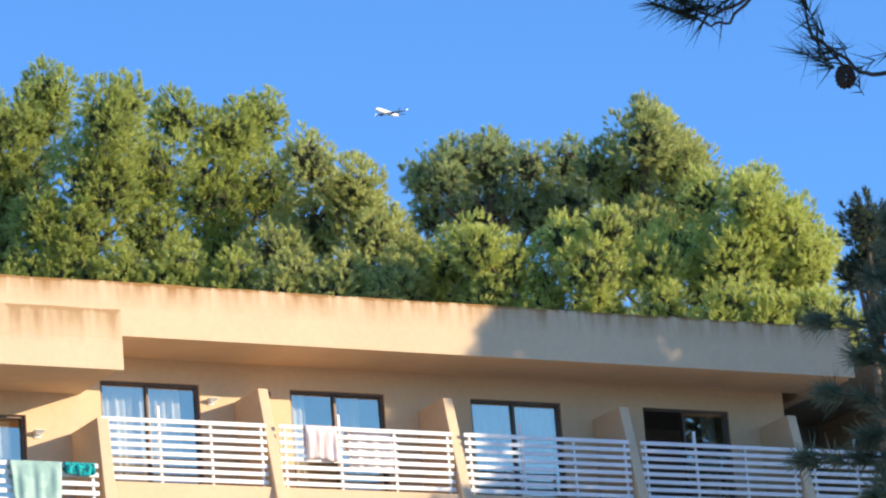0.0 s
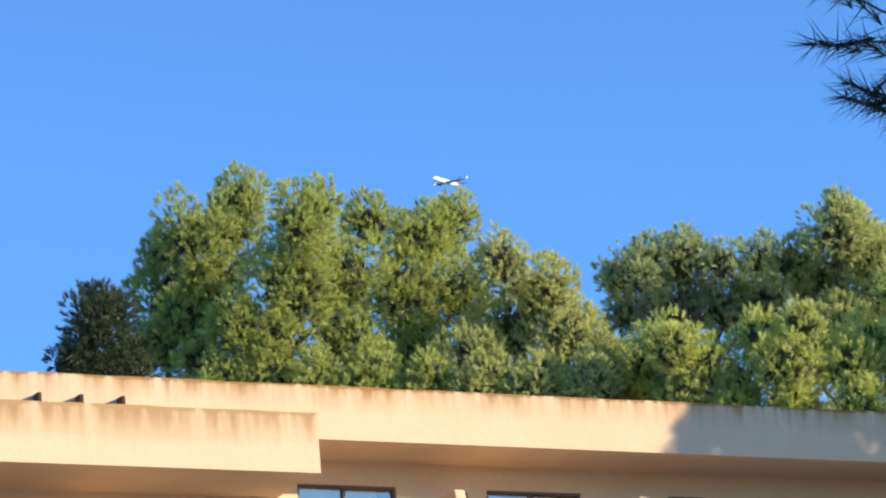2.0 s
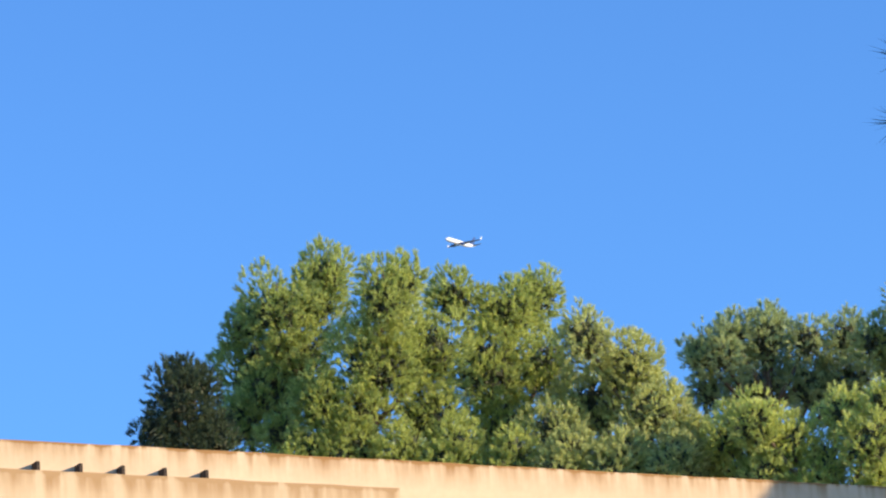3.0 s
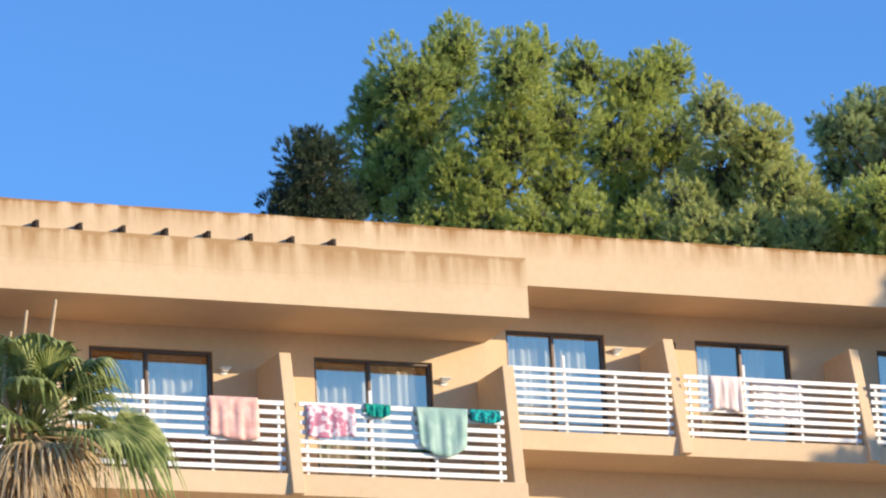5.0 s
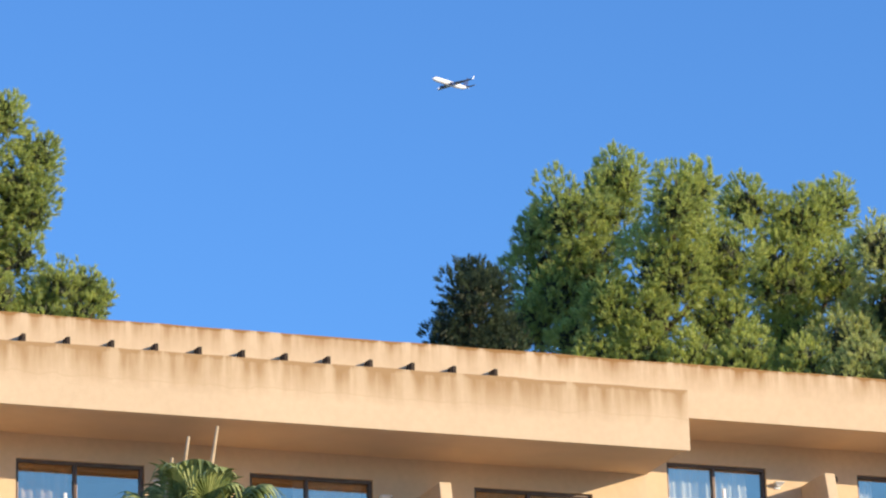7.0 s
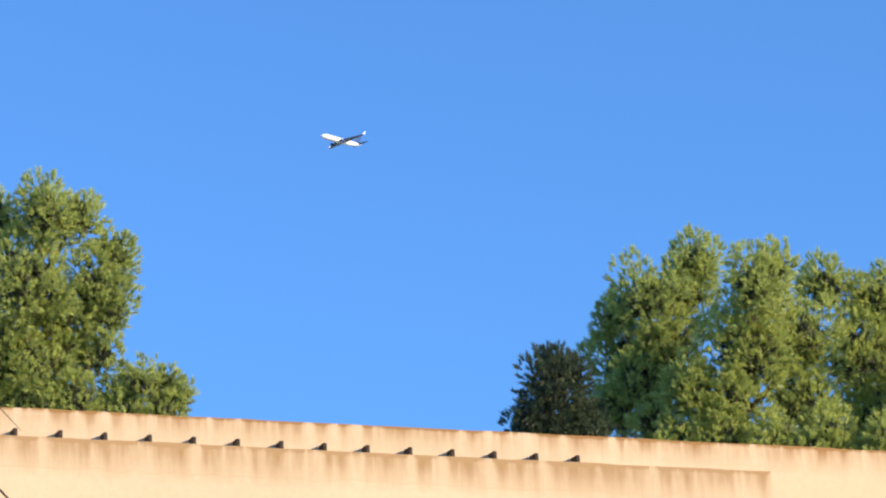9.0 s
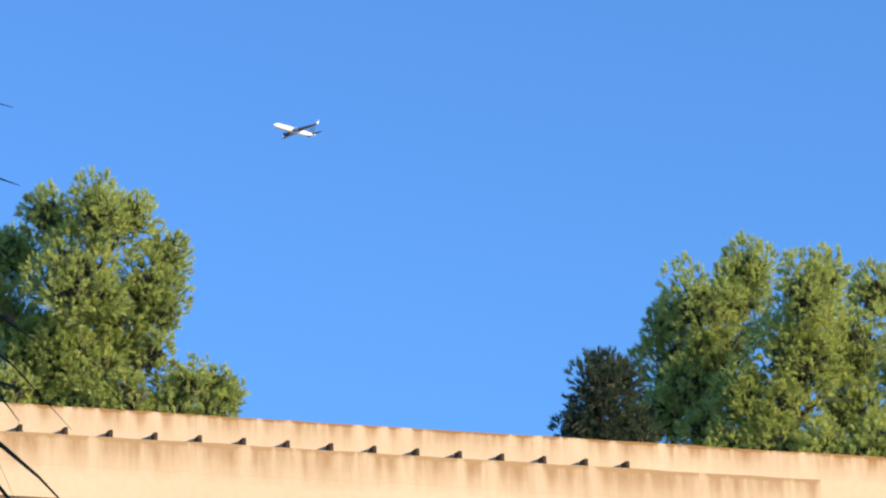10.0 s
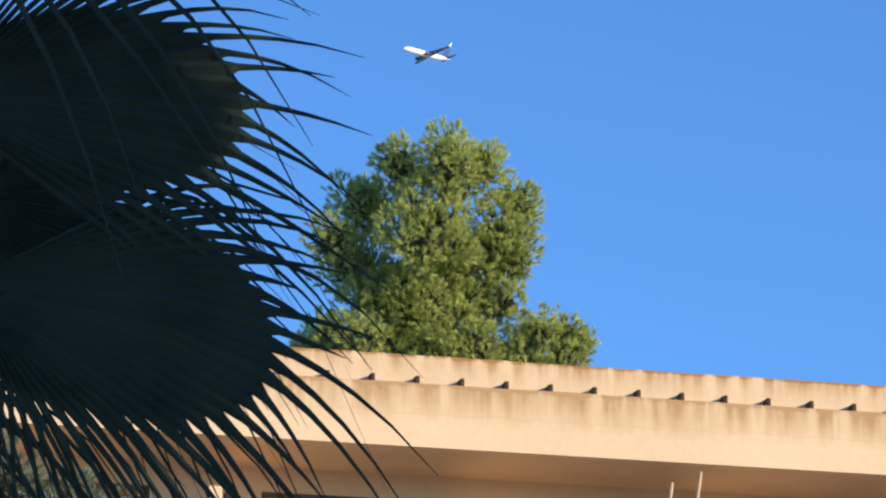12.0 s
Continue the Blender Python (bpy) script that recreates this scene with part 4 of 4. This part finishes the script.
O2 = Vector((0.55, 12.0, 0.0))
palm_trunk(palm, 4.9, 0.16)
RT, UP, FW = Vector((0.974, -0.225, -0.003)), Vector((-0.069, -0.314, 0.947)), Vector((0.214, 0.922, 0.322))


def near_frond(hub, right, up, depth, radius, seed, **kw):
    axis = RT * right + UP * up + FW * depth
    return fan_frond(palm, Vector(hub) - O2, axis, -FW + UP * 0.35, radius, seed, M_PALM_SHADE, **kw)


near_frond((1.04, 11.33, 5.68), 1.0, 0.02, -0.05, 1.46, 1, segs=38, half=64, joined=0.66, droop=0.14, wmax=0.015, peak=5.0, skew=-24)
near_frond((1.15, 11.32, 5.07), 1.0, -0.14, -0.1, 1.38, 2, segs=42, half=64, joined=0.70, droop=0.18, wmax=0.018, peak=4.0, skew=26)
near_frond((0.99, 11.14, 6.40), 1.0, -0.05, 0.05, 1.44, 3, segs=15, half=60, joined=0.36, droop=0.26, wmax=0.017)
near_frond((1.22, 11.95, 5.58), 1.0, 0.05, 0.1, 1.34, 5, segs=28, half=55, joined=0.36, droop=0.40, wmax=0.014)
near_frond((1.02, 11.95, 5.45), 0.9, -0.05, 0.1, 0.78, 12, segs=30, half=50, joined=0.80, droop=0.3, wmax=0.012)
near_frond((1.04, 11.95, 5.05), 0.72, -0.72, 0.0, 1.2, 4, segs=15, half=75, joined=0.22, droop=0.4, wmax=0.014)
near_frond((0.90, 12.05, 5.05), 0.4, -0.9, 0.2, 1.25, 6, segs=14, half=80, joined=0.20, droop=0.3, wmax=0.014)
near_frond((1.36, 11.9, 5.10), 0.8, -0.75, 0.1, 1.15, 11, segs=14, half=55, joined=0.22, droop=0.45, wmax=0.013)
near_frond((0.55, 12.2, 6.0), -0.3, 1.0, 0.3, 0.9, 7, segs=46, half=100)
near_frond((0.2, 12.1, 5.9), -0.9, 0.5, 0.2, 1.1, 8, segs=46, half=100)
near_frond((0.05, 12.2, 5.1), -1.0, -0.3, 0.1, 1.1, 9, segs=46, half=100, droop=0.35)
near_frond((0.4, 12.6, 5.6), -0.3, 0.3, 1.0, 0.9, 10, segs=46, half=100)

# fan palm before the front wing
PC = Vector((13.30, 44.55, 12.42))
far_palm = empty("fan_palm", (PC.x, PC.y, 0.0), "tall sunlit fan palm with a dry leaf skirt", "palm tree", "fan palms")
palm_trunk(far_palm, PC.z - 0.1, 0.2)
rp = random.Random(12)
C0 = Vector((0, 0, PC.z + 0.1))
for i in range(27):
    az = i * 2.39996 + 0.4
    el = radians(rp.choice((78, 60, 42, 24, 8, -12)) + rp.uniform(-8, 8))
    ax = Vector((math.cos(az) * math.cos(el), math.sin(az) * math.cos(el), math.sin(el)))
    pet = 0.5 + 0.4 * rp.random()
    nrm = Vector((-math.cos(az) * math.sin(el), -math.sin(az) * math.sin(el), math.cos(el))) + Vector((0, -0.5, 0.2))
    fan_frond(far_palm, C0 + ax * pet, ax, nrm, rp.uniform(0.7, 1.1), 200 + i, M_PALM_FAR, segs=26, half=100, joined=rp.uniform(0.66, 0.85), droop=rp.uniform(0.25, 0.75), petiole=pet, wmax=0.085)
for i, (hx, hz, ax, r) in enumerate([(0.95, 0.2, (0.8, -0.35, -0.45), 0.95), (0.0, 0.45, (0.05, -0.75, 0.25), 0.8)]):
    fan_frond(far_palm, Vector((hx, -0.3, PC.z + hz)), ax, Vector((0.1, -1.0, 0.35)), r, 250 + i, M_PALM_FAR, segs=26, half=95, joined=0.72, droop=0.55, petiole=0.6, wmax=0.06)
for i in range(44):
    az = i * 2.39996
    el = radians(rp.uniform(-75, 5))
    ax = Vector((math.cos(az) * math.cos(el), math.sin(az) * math.cos(el), math.sin(el)))
    fan_frond(far_palm, C0 + Vector((0, 0, 0.1 - 0.6 * rp.random())) + ax * 0.35, ax, Vector((math.cos(az), math.sin(az), 0.5)), rp.uniform(0.7, 1.0), 300 + i, M_PALM_DRY, segs=14, half=70, joined=0.5, droop=0.5, petiole=0.4, wmax=0.05, name="dry_frond")
for i, (dx, dz, h) in enumerate([(0.22, 0.75, 1.12), (-0.12, 0.7, 1.0), (-0.31, 0.6, 0.8)]):
    bm = bmesh.new()
    tube(bm, [(dx * 0.4 - 0.1, 0, PC.z), (dx - 0.08, -0.1, PC.z + dz), (dx * 1.1 + 0.06, -0.12, PC.z + dz + h * 0.9)], [0.036, 0.034, 0.018], 6)
    part("spear_leaf", bm, M_PALM_DRY, far_palm, "pale unopened leaf spike", smooth=True)

# ---------------- roof ribs ----------------
for k in range(-34, 4):
    roof_rib(20.13 + 0.7235 * k)


# ---------------- airliner ----------------
def airliner():
    e = empty("airliner", (0, 0, 0), "white twin-engine airliner climbing in a clear sky", "airplane")
    bm = bmesh.new()
    # nose along +x
    st = [(19.5, 0.05, -0.5), (19.0, 0.6, -0.4), (17.8, 1.25, -0.2), (16.0, 1.75, 0), (13.5, 1.95, 0), (-7, 1.95, 0), (-12, 1.55, 0.3), (-16, 0.95, 0.75), (-19.5, 0.3, 1.2)]
    tube(bm, [(x, 0, z) for x, r, z in st], [r for x, r, z in st], 20)
    part("fuselage", bm, M_PLANE, e, smooth=True)

    def wing(name, root, tip, rc, tc, th, mat, parent=e, label=""):
        b = bmesh.new()
        rings = []
        for (p, c, t) in ((Vector(root), rc, th), (Vector(tip), tc, th * tc / rc)):
            up = Vector((0, 0, 1)) if abs(tip[1] - root[1]) > 0.5 else Vector((0, 1, 0))
            rings.append([b.verts.new(p + Vector((dx * c, 0, 0)) + up * dz * t) for dx, dz in ((0.0, 0), (-0.1, 0.5), (-0.4, 0.55), (-1.0, 0.02), (-0.4, -0.4), (-0.1, -0.35))])
        for k in range(6):
            b.faces.new((rings[0][k], rings[0][(k + 1) % 6], rings[1][(k + 1) % 6], rings[1][k]))
        b.faces.new(rings[0])
        b.faces.new(rings[1])
        bmesh.ops.recalc_face_normals(b, faces=b.faces)
        return part(name, b, mat, parent, label)

    for s in (1, -1):
        w = wing("wing", (4.5, s * 1.2, -1.1), (-4.2, s * 17.0, 0.6), 7.5, 1.6, 0.9, M_PLANE_GREY, label="grey swept wing")
        wing("winglet", (-4.2, s * 17.0, 0.6), (-6.2, s * 17.4, 3.0), 1.6, 0.7, 0.2, M_PLANE, w, "white upturned winglet")
        wing("tailplane", (-15.0, s * 0.5, 1.1), (-18.6, s * 7.0, 1.7), 3.6, 1.3, 0.4, M_PLANE_GREY)
        b = bmesh.new()
        tube(b, [(5.2, s * 5.0, -2.0), (4.6, s * 5.0, -2.0), (2.8, s * 5.0, -2.0), (0.8, s * 5.0, -1.95)], [0.85, 1.05, 1.0, 0.55], 14)
        part("engine", b, M_PLANE_BLUE, e, "dark blue engine nacelle", smooth=True)
    wing("tail_fin", (-12.5, 0, 1.4), (-18.2, 0.0, 8.6), 5.6, 2.2, 0.5, M_PLANE_BLUE, label="dark blue tail fin")
    return e


plane = airliner()


# ---------------- movement ----------------
def motions():
    path = [(0, 1590.4, 2929.1, 1094.0), (1, 1489.3, 2858.2, 1077.8), (2, 1389.5, 2788.6, 1059.9), (3, 1291.8, 2719.8, 1041.8), (3.5, 1244.5, 2685.3, 1032.5), (5.5, 1060.7, 2545.6, 1003.9),
            (6, 1011.7, 2513.2, 995.8), (7, 932.1, 2469.9, 983.6), (9, 766.3, 2384.7, 962.3), (10, 682.5, 2343.4, 949.2), (11, 598.5, 2302.3, 935.8), (12, 513.5, 2261.7, 921.3)]
    turn = pose(0, 0, 0, 0, 0, 207.3) @ pose(0, 0, 0, 0, 1.5, 0)
    walk(plane, [(t, Matrix.Translation((x, y, z)) @ turn @ pose(0, 0, 0, -6 + 0.75 * t, 0, 0)) for t, x, y, z in path])


motions()
